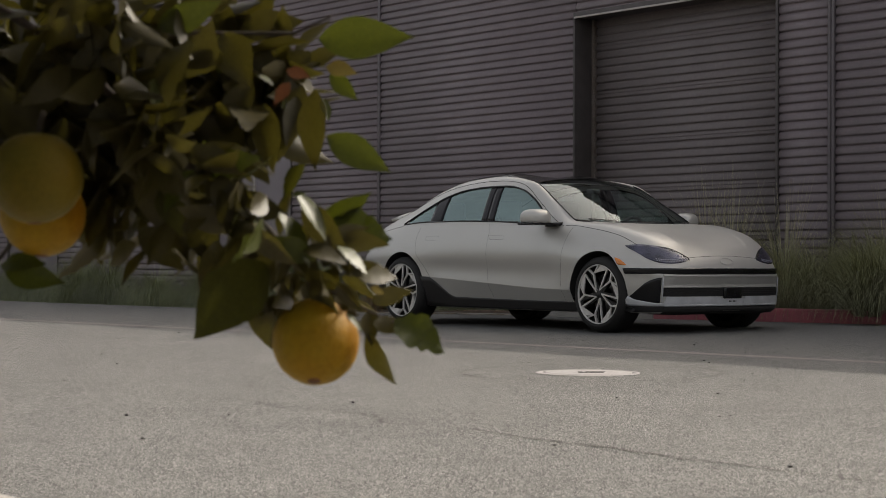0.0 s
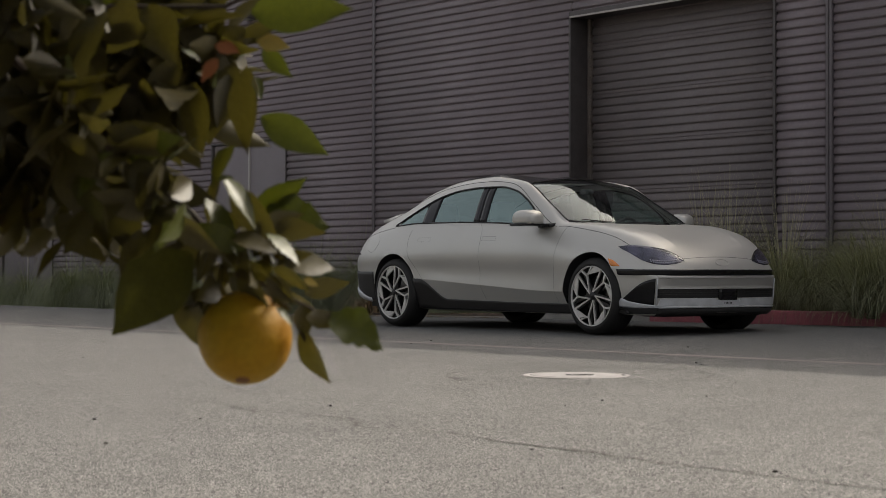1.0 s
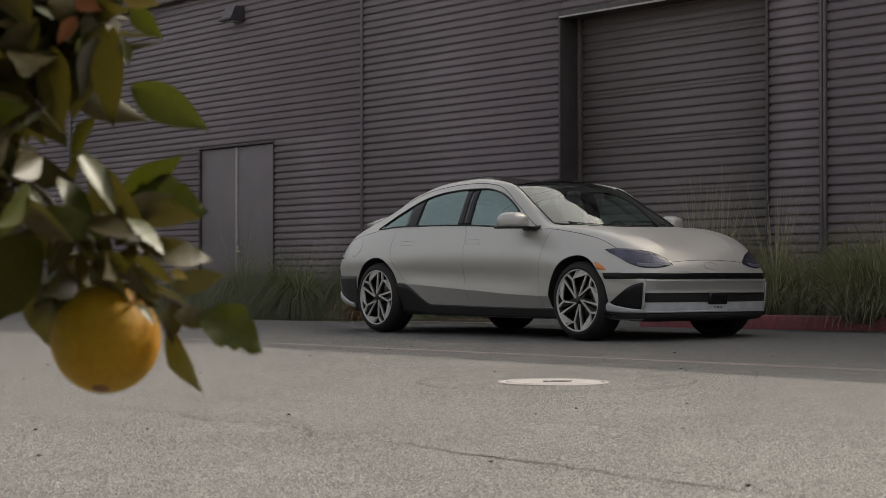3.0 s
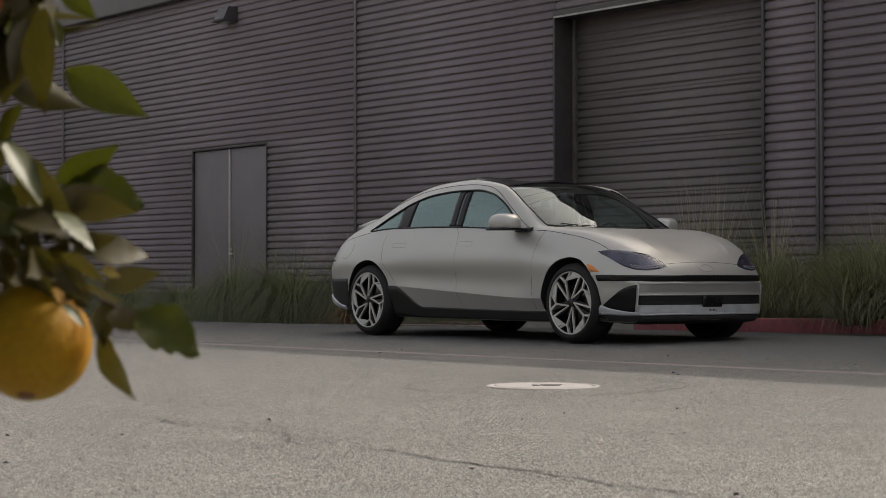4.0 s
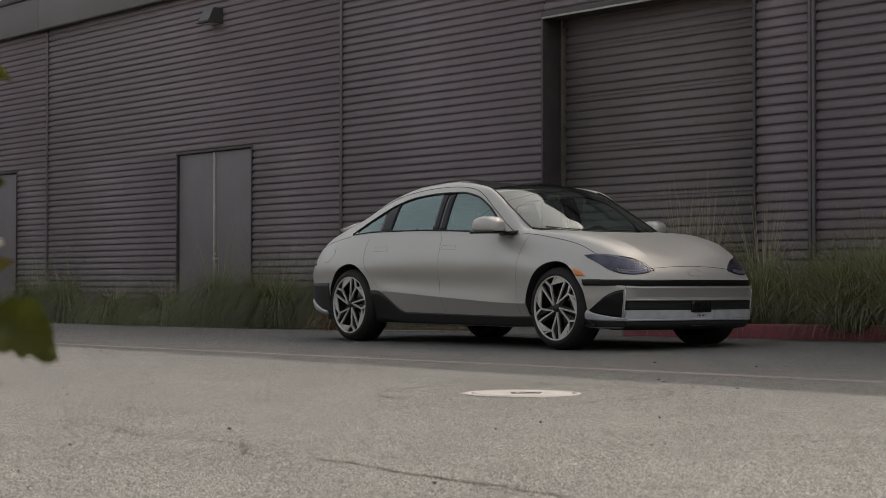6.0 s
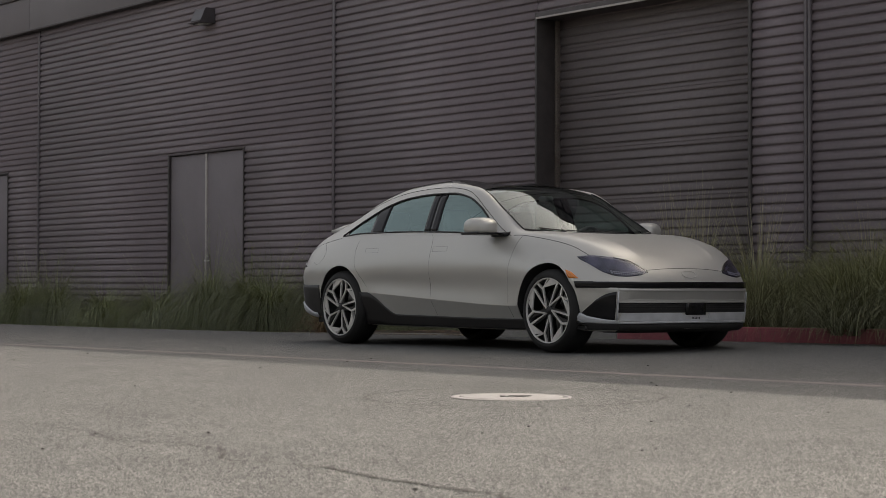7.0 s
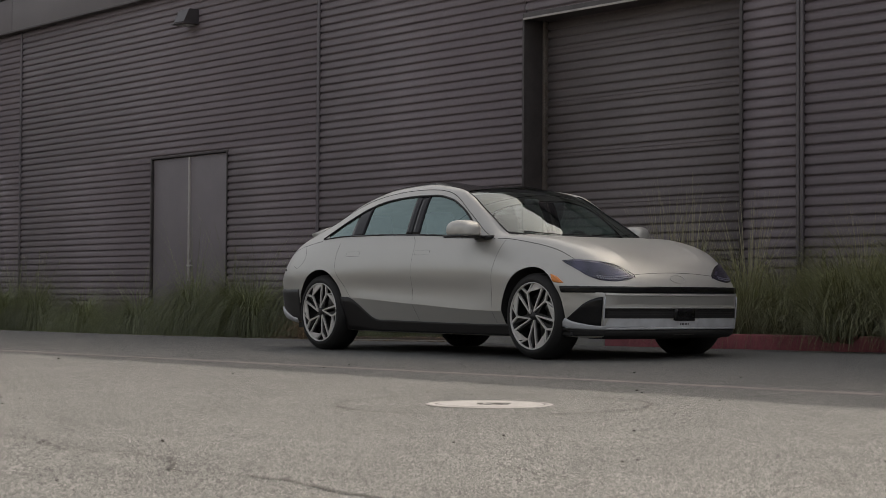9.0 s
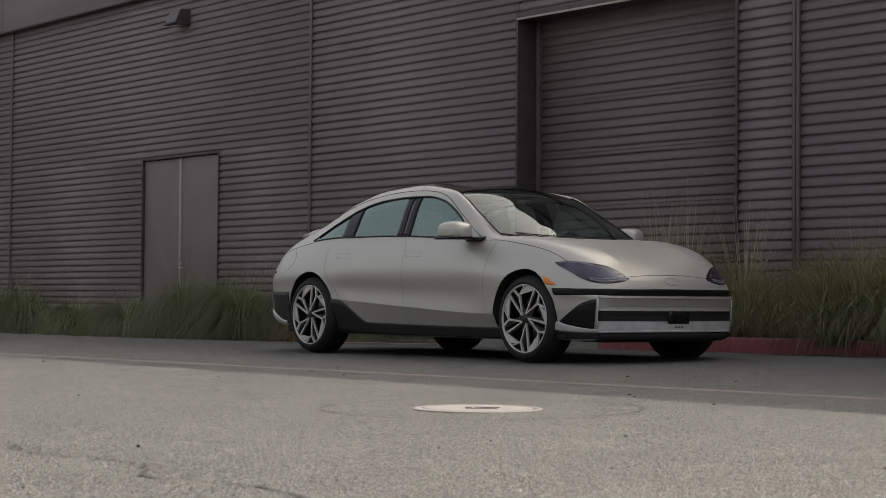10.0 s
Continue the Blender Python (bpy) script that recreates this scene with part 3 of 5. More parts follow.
CX_T = (-3.98, -3.95, -3.90, -3.82, -3.7, -3.45, -3.1, -2.7, -2.2, -1.7, -1.2, -0.8, -0.5, -0.28, -0.1, 0.25, 0.42, 0.53, 0.60, 0.66, 0.70, 0.73, 0.745)
Z_TOP = curve_through(CX_T, (0.74, 0.82, 0.89, 0.945, 1.01, 1.105, 1.225, 1.336, 1.423, 1.449, 1.428, 1.262, 1.105, 0.985, 0.970, 0.885, 0.822, 0.765, 0.715, 0.66, 0.60, 0.54, 0.49))
Y_EDGE = curve_through(CX_T, (0.08, 0.25, 0.36, 0.43, 0.50, 0.545, 0.56, 0.57, 0.580, 0.595, 0.645, 0.708, 0.748, 0.730, 0.695, 0.590, 0.520, 0.45, 0.37, 0.29, 0.21, 0.12, 0.05))
Z_EDGE = curve_through(CX_T, (0.73, 0.80, 0.865, 0.92, 0.98, 1.065, 1.18, 1.328, 1.425, 1.449, 1.391, 1.172, 0.998, 0.978, 0.970, 0.905, 0.842, 0.772, 0.698, 0.643, 0.585, 0.525, 0.48))
Y_BELT = curve_through(CX_T, (0.11, 0.36, 0.50, 0.60, 0.68, 0.755, 0.80, 0.825, 0.832, 0.835, 0.838, 0.835, 0.82, 0.80, 0.785, 0.745, 0.70, 0.645, 0.58, 0.48, 0.35, 0.20, 0.08))
Z_BELT = curve_through(CX_T, (0.70, 0.76, 0.80, 0.84, 0.885, 0.945, 0.985, 1.005, 1.01, 1.005, 0.985, 0.962, 0.962, 0.960, 0.940, 0.866, 0.797, 0.73, 0.665, 0.605, 0.55, 0.495, 0.455))
Y_WAIST = curve_through(CX_T, (0.14, 0.44, 0.61, 0.72, 0.80, 0.875, 0.92, 0.932, 0.928, 0.922, 0.92, 0.92, 0.927, 0.933, 0.942, 0.932, 0.884, 0.815, 0.75, 0.64, 0.50, 0.32, 0.12))
Z_WAIST = curve_through(CX_T, (0.60, 0.62, 0.64, 0.65, 0.66, 0.68, 0.70, 0.70, 0.70, 0.70, 0.70, 0.70, 0.70, 0.69, 0.67, 0.62, 0.58, 0.55, 0.52, 0.49, 0.46, 0.43, 0.41))
Z_CREASE = curve_through((-3.98, -3.5, -2.5, -1.6, -0.45, 0.0, 0.5, 0.745), (0.47, 0.50, 0.475, 0.425, 0.375, 0.40, 0.42, 0.37))
IN_SILL = curve_through((-3.98, -3.7, -3.2, -2.4, -1.6, -0.6, 0.0, 0.5, 0.745), (0.03, 0.03, 0.04, 0.075, 0.085, 0.075, 0.05, 0.03, 0.02))
Z_SILL = curve_through((-3.98, -3.8, -3.4, -2.4, -0.6, 0.2, 0.5, 0.745), (0.37, 0.325, 0.30, 0.285, 0.265, 0.27, 0.26, 0.27))
Z_FLOOR = curve_through((-3.98, -3.8, -3.4, -2.4, -0.6, 0.2, 0.5, 0.745), (0.34, 0.295, 0.25, 0.185, 0.18, 0.19, 0.185, 0.21))
SEGS = (26, 12, 8, 6, 6, 5, 3, 2, 3)
SCREEN_SAG = curve_through((-1.7, -1.2, -0.8, -0.5, -0.28), (0.02, 0.055, 0.09, 0.108, 0.12))
HOOD_CREST = curve_through((-0.30, 0.0, 0.25, 0.45, 0.60, 0.70), (0.575, 0.520, 0.475, 0.440, 0.405, 0.38))


def section(x):
    """Half a cross-section of the body, from the roof's middle down to the floor's middle."""
    yw = Y_WAIST(x)
    k = min(1.0, yw / 0.6)
    door = smooth_step(-2.75, -2.2, x) * (1 - smooth_step(-0.75, -0.35, x))
    ctrl = [(0, Z_TOP(x)), (Y_EDGE(x), Z_EDGE(x)), (Y_BELT(x), Z_BELT(x)), (yw, Z_WAIST(x)), (yw - (0.004 + 0.022 * door) * k, Z_WAIST(x) * 0.42 + Z_CREASE(x) * 0.58), (yw - (0.006 + 0.010 * door) * k, Z_CREASE(x)),
            (yw - IN_SILL(x) * k, Z_SILL(x)), (yw - (IN_SILL(x) + 0.03) * k, Z_FLOOR(x)), (yw * 0.8, Z_FLOOR(x) - 0.01), (0, Z_FLOOR(x) - 0.01)]
    pts = [Vector(c) for c in ctrl]
    before, after = Vector((-pts[1].x, pts[1].y)), pts[-1] + Vector((-0.1, 0))
    ext = [before] + pts + [after]
    out = []
    for s in range(len(pts) - 1):
        p0, p1, p2, p3 = ext[s:s + 4]
        d1, d2, d3 = [max((b - a).length, 1e-4) ** 0.5 for a, b in ((p0, p1), (p1, p2), (p2, p3))]
        m1 = ((p1 - p0) / d1 - (p2 - p0) / (d1 + d2) + (p2 - p1) / d2) * d2
        m2 = ((p2 - p1) / d2 - (p3 - p1) / (d2 + d3) + (p3 - p2) / d3) * d2
        if s >= 5:
            m1 = m2 = p2 - p1
        if s == 4:
            m2 = p2 - p1
        for i in range(SEGS[s]):
            t = i / SEGS[s]
            out.append(p1 * (1 + 2 * t) * (1 - t) ** 2 + m1 * t * (1 - t) ** 2 + p2 * t * t * (3 - 2 * t) + m2 * t * t * (t - 1))
    out.append(pts[-1])
    # across the windscreen the section keeps one even curve, down to its foot
    even = smooth_step(-1.75, -1.35, x) * (1 - smooth_step(-0.28, -0.20, x))
    if even:
        reach = 0.74 * math.sqrt(max(0.0, (-0.27 - x) / 0.23))
        for q in out[:SEGS[0]]:
            flat = Z_TOP(x) - SCREEN_SAG(x) * (q.x / Y_EDGE(x)) ** 2
            q.y += (flat - q.y) * even * (1 - smooth_step(reach, reach + 0.16, q.x))
    f = smooth_step(-0.25, 0.05, x) * (1 - smooth_step(0.50, 0.66, x))
    if f:
        yc = HOOD_CREST(x)
        for q in out[:SEGS[0] + 6]:
            q.y -= 0.0035 * f * (1 - smooth_step(yc - 0.03, yc, q.x)) - 0.002 * f * (1 - smooth_step(0, 0.05, abs(q.x - yc)))
    return out


def stations():
    xs, x = [], -3.98
    while x < 0.745:
        xs.append(x)
        end = min(x + 3.98, 0.745 - x)
        x += 0.004 + min(0.03, 0.12 * end)
    return xs + [0.745]


def windscreen_foot(y):
    return -0.29 - 0.23 * (abs(y) / 0.74) ** 2


DLO_UP = curve_through((-3.06, -2.89, -2.71, -2.45, -2.12, -1.76, -1.5, -1.25, -1.06, -0.89, -0.76), (0.998, 1.085, 1.168, 1.27, 1.335, 1.355, 1.352, 1.31, 1.225, 1.10, 0.97))
DLO_LOW = curve_through((-3.06, -2.6, -2.1, -1.6, -1.2, -0.76), (0.995, 1.018, 1.018, 1.008, 0.992, 0.962))
HEAD_X = -1.17


def build_body():
    bm = bmesh.new()
    xs = stations()
    rows = []
    for x in xs:
        half = section(x)
        right = [bm.verts.new((x, -p.x, p.y)) for p in half]
        left = [right[0]] + [bm.verts.new((x, p.x, p.y)) for p in half[1:-1]] + [right[-1]]
        rows.append((right, left))
    kept = {}
    for (r0, l0), (r1, l1) in zip(rows, rows[1:]):
        for j in range(len(r0) - 1):
            for a, b in ((r0, r1), (l0, l1)):
                vs = (a[j], b[j], b[j + 1], a[j + 1]) if a is r0 else (a[j], a[j + 1], b[j + 1], b[j])
                try:
                    f = bm.faces.new(vs)
                except ValueError:
                    continue
                kept[f] = j
    crease = sum(SEGS[:5])
    for (r0, l0), (r1, l1) in zip(rows, rows[1:]):
        if -2.75 < r0[0].co.x < -0.35:
            for u, v in ((r0, r1), (l0, l1)):
                e = bm.edges.get((u[crease], v[crease]))
                if e:
                    e.smooth = False
    bm.faces.new(rows[-1][0] + rows[-1][1][-2:0:-1])
    bm.faces.new((rows[0][0] + rows[0][1][-2:0:-1])[::-1])
    bmesh.ops.recalc_face_normals(bm, faces=bm.faces)
    skin = BVHTree.FromBMesh(bm)
    nab = SEGS[0] - 1
    # the windscreen and roof light as sheets of the same form
    panes = {"windscreen": [], "roof_glass": []}
    drop = []
    for f, j in kept.items():
        c = f.calc_center_median()
        if j < nab and c.x > HEAD_X and c.x < windscreen_foot(c.y):
            panes["windscreen"].append([v.co.copy() for v in f.verts])
            drop.append(f)
            continue
        if j < nab and -3.25 < c.x <= HEAD_X:
            panes["roof_glass"].append([v.co.copy() for v in f.verts])
            continue
        if abs(c.y) > 0.4 and -3.04 < c.x < -0.78 and DLO_LOW(c.x) + 0.006 < c.z < DLO_UP(c.x) - 0.006 and SEGS[0] <= j < SEGS[0] + SEGS[1] + 2:
            drop.append(f)
            continue
        if abs(c.y) > 0.3 and any(math.hypot(c.x - hx, c.z - ARCH_Z) < arch_radius(hx, c.x - hx, c.z - ARCH_Z) for hx in (0.0, -WB)):
            drop.append(f)
    bmesh.ops.delete(bm, geom=drop, context="FACES")
    for v in bm.verts:
        if v.is_boundary:
            for hx in (0.0, -WB):
                d = Vector((v.co.x - hx, 0, v.co.z - ARCH_Z))
                if abs(v.co.y) > 0.3 and abs(d.length - arch_radius(hx, d.x, d.z)) < 0.05 and v.co.z > 0.2:
                    d = d.normalized() * arch_radius(hx, d.x, d.z)
                    v.co.x, v.co.z = hx + d.x, ARCH_Z + d.z
            if abs(v.co.y) > 0.4 and -3.05 < v.co.x < -0.77:
                for line in (DLO_UP, DLO_LOW):
                    z = line(v.co.x)
                    if abs(v.co.z - z) < 0.032:
                        s = 1 if v.co.y > 0 else -1
                        p, q = fall(skin, (v.co.x, s * 1.5, z), (0, -s, 0))
                        if p:
                            v.co = p
    return bm, skin, panes


def fall(skin, origin, way):
    p = skin.ray_cast(Vector(origin), Vector(way))
    return p[0], p[1]


def side_patch(skin, x0, x1, low, up, nx=24, nz=6, lift=0.003, thick=0.006, side=-1, ease=True):
    """A sheet that follows the body's side between two lines in x and z."""
    bm = bmesh.new()
    grid = []
    for i in range(nx + 1):
        k = i / nx
        x = x0 + (x1 - x0) * k
        lo = low(x) if callable(low) else low
        hi = up(x) if callable(up) else up
        col = []
        for j in range(nz + 1):
            z = lo + (max(hi, lo + 0.001) - lo) * j / nz
            p, nrm = fall(skin, (x, side * 1.5, z), (0, -side, 0))
            if p is None:
                p, nrm = Vector((x, side * 0.6, z)), Vector((0, side, 0))
            col.append((p + nrm * lift, nrm))
        grid.append(col)
    return sheet(bm, grid, thick)


def front_patch(skin, y0, y1, low, up, ny=24, nz=6, lift=0.003, thick=0.006, depth=None):
    """A sheet that follows the body's nose between two lines in y and z."""
    bm = bmesh.new()
    grid = []
    for i in range(ny + 1):
        y = y0 + (y1 - y0) * i / ny
        lo = low(y) if callable(low) else low
        hi = up(y) if callable(up) else up
        col = []
        for j in range(nz + 1):
            z = lo + (max(hi, lo + 0.001) - lo) * j / nz
            p, nrm = fall(skin, (1.6, y, z), (-1, 0, 0))
            if p is None or p.x < -0.2:
                p, nrm = fall(skin, (1.6, y * 0.97, max(z, 0.27)), (-1, 0, 0))
                if p is None:
                    p, nrm = Vector((0.3, y, z)), Vector((1, 0, 0))
                else:
                    p = Vector((p.x, y, z))
            col.append((p + (nrm if nrm.x > 0 else -nrm) * lift, nrm if nrm.x > 0 else -nrm))
        grid.append(col)
    return sheet(bm, grid, thick)


def sheet(bm, grid, thick):
    n, m = len(grid), len(grid[0])
    top = [[bm.verts.new(p) for p, _ in col] for col in grid]
    if not thick:
        for i in range(n - 1):
            for j in range(m - 1):
                bm.faces.new((top[i][j], top[i + 1][j], top[i + 1][j + 1], top[i][j + 1]))
        return bm
    bot = [[bm.verts.new(p - q * thick) for p, q in col] for col in grid]
    for i in range(n - 1):
        for j in range(m - 1):
            bm.faces.new((top[i][j], top[i + 1][j], top[i + 1][j + 1], top[i][j + 1]))
            bm.faces.new((bot[i][j], bot[i][j + 1], bot[i + 1][j + 1], bot[i + 1][j]))
    for i in range(n - 1):
        for j in (0, m - 1):
            bm.faces.new((top[i][j], top[i + 1][j], bot[i + 1][j], bot[i][j]))
    for j in range(m - 1):
        for i in (0, n - 1):
            bm.faces.new((top[i][j], top[i][j + 1], bot[i][j + 1], bot[i][j]))
    return bm


def side_line(skin, pts, r, side=-1, lift=0.0, step=0.03, bm=None, n=6):
    """A thin bead along the body's side."""
    line = []
    for (x0, z0), (x1, z1) in zip(pts, pts[1:]):
        k = max(1, int(math.hypot(x1 - x0, z1 - z0) / step))
        line += [(x0 + (x1 - x0) * i / k, z0 + (z1 - z0) * i / k) for i in range(k)]
    line.append(pts[-1])
    out = []
    for x, z in line:
        p, nrm = fall(skin, (x, side * 1.5, z), (0, -side, 0))
        if p:
            out.append(p + nrm * lift)
    return tube(out, r, bm, n)


def spline(pts, n=8):
    """A denser, rounded run through points in a plane."""
    out = []
    ext = [pts[0]] + list(pts) + [pts[-1]]
    for s in range(len(pts) - 1):
        p0, p1, p2, p3 = [np.array(p, float) for p in ext[s:s + 4]]
        for i in range(n):
            t = i / n
            out.append(tuple(0.5 * (2 * p1 + (p2 - p0) * t + (2 * p0 - 5 * p1 + 4 * p2 - p3) * t * t + (3 * p1 - p0 - 3 * p2 + p3) * t ** 3)))
    return out + [pts[-1]]


def build_wheel():
    """One wheel about the y axis, its outer face towards -y."""
    top = empty("wheel")
    tyre = lathe([(RIM_R - 0.004, -0.008), (RIM_R + 0.006, -0.016), (RIM_R + 0.03, -0.010), (TYRE_R - 0.035, -0.004), (TYRE_R - 0.012, 0.012), (TYRE_R - 0.002, 0.034),
                  (TYRE_R, 0.07), (TYRE_R, 0.18), (TYRE_R - 0.002, 0.215), (TYRE_R - 0.03, 0.245), (RIM_R, 0.24), (RIM_R - 0.01, 0.2)], 72)
    t = part("tyre", tyre, M_RUBBER, top, "black low-profile tyre")
    bm = bmesh.new()
    for i in range(4):
        y = 0.055 + i * 0.046
        lathe([(TYRE_R + 0.0006, y), (TYRE_R + 0.0006, y + 0.008)], 72, bm)
    part("groove", bm, M_MATT, t)
    rim = part("rim", lathe([(RIM_R - 0.002, -0.004), (RIM_R - 0.004, -0.012), (RIM_R - 0.011, -0.012), (RIM_R - 0.013, -0.002), (RIM_R - 0.014, 0.004)], 72), M_ALLOY, top, "machined silver rim lip")
    part("barrel", lathe([(RIM_R - 0.013, 0.002), (RIM_R - 0.035, 0.04), (RIM_R - 0.045, 0.2), (0.0, 0.2)], 48), M_WELL, top, "black inner barrel")
    part("brake_disc", lathe([(0.06, 0.10), (0.185, 0.10), (0.185, 0.125), (0.06, 0.125)], 48), M_DISC, top, "steel brake disc")
    part("caliper", rbox(0.10, 0.20, 0.075, 0.14, -0.07, 0.08, 0.015), M_DISC, top)
    part("hub", lathe([(0.0, 0.004), (0.032, 0.004), (0.038, 0.010), (0.045, 0.03), (0.055, 0.06), (0.05, 0.1)], 32), M_WELL, top)
    part("hub_cap", lathe([(0.0, -0.001), (0.02, 0.0), (0.024, 0.006)], 24), M_CLAD, top)
    R = RIM_R - 0.012

    def at(r, a):
        return (r * R * math.sin(radians(a)), r * R * math.cos(radians(a)))

    def bar(p, q, w0, w1, bm, y0, y1):
        d = np.array(q) - np.array(p)
        nrm = np.array((-d[1], d[0])) / np.hypot(*d)
        prism([tuple(np.array(p) - nrm * w0), tuple(np.array(q) - nrm * w1), tuple(np.array(q) + nrm * w1), tuple(np.array(p) + nrm * w0)], y0, y1, bm)

    for k in range(5):
        a = 72 * k
        black = bmesh.new()
        for q in (at(1.0, a - 30), at(1.0, a + 26)):
            bar(at(0.12, a), q, 0.014, 0.020, black, 0.012, 0.045)
        part("spoke", black, M_WELL, rim, "black spoke body", smooth=False)
        face = bmesh.new()
        n0 = a - 21
        node = at(0.73, n0)
        bar(at(0.15, n0 - 34), node, 0.0050, 0.0078, face, -0.002, 0.016)
        bar(at(0.14, n0 - 38), at(0.985, n0 - 25), 0.0048, 0.0085, face, -0.0025, 0.016)
        bar(node, at(1.0, n0 - 10), 0.0072, 0.0100, face, -0.004, 0.014)
        bar(node, at(1.0, n0 + 20), 0.0052, 0.0064, face, -0.0045, 0.0135)
        prism([at(0.76, n0 + 5), at(0.93, n0 + 46), at(1.0, n0 + 46), at(1.01, n0 + 36), at(1.0, n0 + 26), at(0.86, n0 + 16)], -0.003, 0.010, face)
        part("spoke_face", face, M_ALLOY, rim, "machined silver spoke face", smooth=False)
    return top


def build_car():
    car = empty("car", CX, CY, 0.03)
    body_bm, skin, panes = build_body()

    def add(name, bm, material, parent=None, label="", smooth=True):
        return part(name, bm, material, parent or car, label, smooth)

    body = add("body", body_bm, M_PAINT, None, "satin silver-grey painted body")
    # glass over the top
    for name, material, lift, label in (("windscreen", M_SCREEN, -0.002, "large raked windscreen"), ("roof_glass", M_ROOF, 0.004, "gloss black glass roof")):
        bm = bmesh.new()
        for quad in panes[name]:
            bm.faces.new([bm.verts.new(p) for p in quad])
        bmesh.ops.remove_doubles(bm, verts=bm.verts, dist=0.0005)
        bmesh.ops.recalc_face_normals(bm, faces=bm.faces)
        bm.normal_update()
        for v in bm.verts:
            v.co += v.normal * lift * (1 if v.normal.z > 0 else -1)
        ob = add(name, bm, material, None, label)
        if name == "windscreen":
            ob.visible_shadow = False
    # black margins of the windscreen
    for s in (-1, 1):
        line = []
        for i in range(25):
            x = -0.52 + (HEAD_X + 0.52) * i / 24
            q = section(x)[SEGS[0] - 1]
            line.append((x, s * (q.x - 0.002), q.y + 0.002))
        add("pillar_trim", tube(line, 0.0065, n=8), M_BLACK)
    line = []
    for i in range(41):
        y = -0.73 + 1.46 * i / 40
        x = windscreen_foot(y) + 0.005
        line.append(fall(skin, (x, y, 2.0), (0, 0, -1))[0])
    add("cowl", tube(line, 0.011, n=8), M_MATT)
    for y0, y1 in ((-0.60, -0.02), (0.02, 0.58)):
        arm = []
        for i in range(13):
            y = y0 + (y1 - y0) * i / 12
            p, q = fall(skin, (windscreen_foot(y) - 0.035, y, 2.0), (0, 0, -1))
            arm.append(p + q * 0.006)
        add("wiper", tube(arm, 0.005, n=6, r_end=0.003), M_MATT, None, "black wiper parked at the foot of the screen")
    add("mirror_pod", rbox(-1.12, -1.02, -0.05, 0.05, 1.28, 1.33, 0.02), M_INNER)
    for s in (-1, 1):
        glass_set = (("front_window", -1.585, -0.80), ("rear_window", -2.40, -1.745), ("quarter_window", -2.98, -2.56))
        for name, a, b in glass_set:
            lo = (lambda x: DLO_LOW(x) + 0.008)
            up = (lambda x: max(DLO_UP(x) - 0.010, DLO_LOW(x) + 0.010))
            w = add(name, side_patch(skin, a, b, lo, up, 26, 8, -0.004, 0, s), M_GLASS, None, "lightly tinted side window")
            w.visible_shadow = False
        # pillars in gloss black
        for a, b in ((-1.758, -1.672), (-1.664, -1.572)):
            add("pillar", side_patch(skin, a, b, lambda x: DLO_LOW(x) + 0.004, lambda x: DLO_UP(x) - 0.006, 4, 10, 0.002, 0.010, s), M_PILLAR, None, "gloss black door pillar")
        add("pillar", side_patch(skin, -2.58, -2.39, lambda x: DLO_LOW(x) + 0.004, lambda x: DLO_UP(x) - 0.006, 6, 10, 0.002, 0.010, s), M_PILLAR, None, "gloss black rear pillar")
        tri = add("mirror_base", side_patch(skin, -0.86, -0.785, lambda x: DLO_LOW(x) + 0.004, lambda x: DLO_UP(x) - 0.008, 6, 6, 0.003, 0.010, s), M_BLACK)
        xs = [-3.04 + 2.26 * i / 60 for i in range(61)]
        add("window_trim", side_line(skin, [(x, DLO_UP(x) - 0.003) for x in xs], 0.0095, s, 0.001), M_BLACK)
        add("belt_trim", side_line(skin, [(x, DLO_LOW(x) + 0.004) for x in xs], 0.008, s), M_BLACK)
        # gap above the window frames and along the roof
        add("panel_gap", side_line(skin, spline([(-3.36, 1.075), (-3.05, 1.155), (-2.6, 1.315), (-2.2, 1.385), (-1.8, 1.408), (-1.45, 1.392), (-1.2, 1.33), (-0.95, 1.175), (-0.72, 1.025), (-0.56, 0.955)], 6), 0.003, s), M_SEAM)
        # tailgate cut
        add("panel_gap", side_line(skin, spline([(-3.04, 0.985), (-3.22, 0.962), (-3.45, 0.925), (-3.62, 0.885)], 5), 0.0022, s), M_SEAM)
        # door shut lines
        add("panel_gap", side_line(skin, spline([(-1.665, 1.34), (-1.66, 1.1), (-1.63, 1.0), (-1.585, 0.93), (-1.575, 0.7), (-1.57, 0.45), (-1.54, 0.285)], 5), 0.0012, s), M_SEAM)
        add("panel_gap", side_line(skin, spline([(-0.42, 0.95), (-0.45, 0.88), (-0.485, 0.7), (-0.50, 0.45), (-0.485, 0.28)], 5), 0.0012, s), M_SEAM)
        add("panel_gap", side_line(skin, spline([(-2.70, 0.96), (-2.715, 0.86), (-2.68, 0.72), (-2.57, 0.60), (-2.45, 0.47), (-2.35, 0.37), (-2.20, 0.30)], 5), 0.0012, s), M_SEAM)
        add("panel_gap", side_line(skin, spline([(-0.53, 0.958), (-0.42, 0.957), (-0.2, 0.930), (0.05, 0.886), (0.22, 0.838), (0.36, 0.775)], 5), 0.0024, s), M_SEAM)
        add("charge_flap" if s < 0 else "fuel_flap", side_line(skin, spline([(-3.32, 0.93), (-3.25, 0.86), (-3.27, 0.79), (-3.36, 0.74), (-3.45, 0.76)], 6), 0.0014, s), M_SEAM)
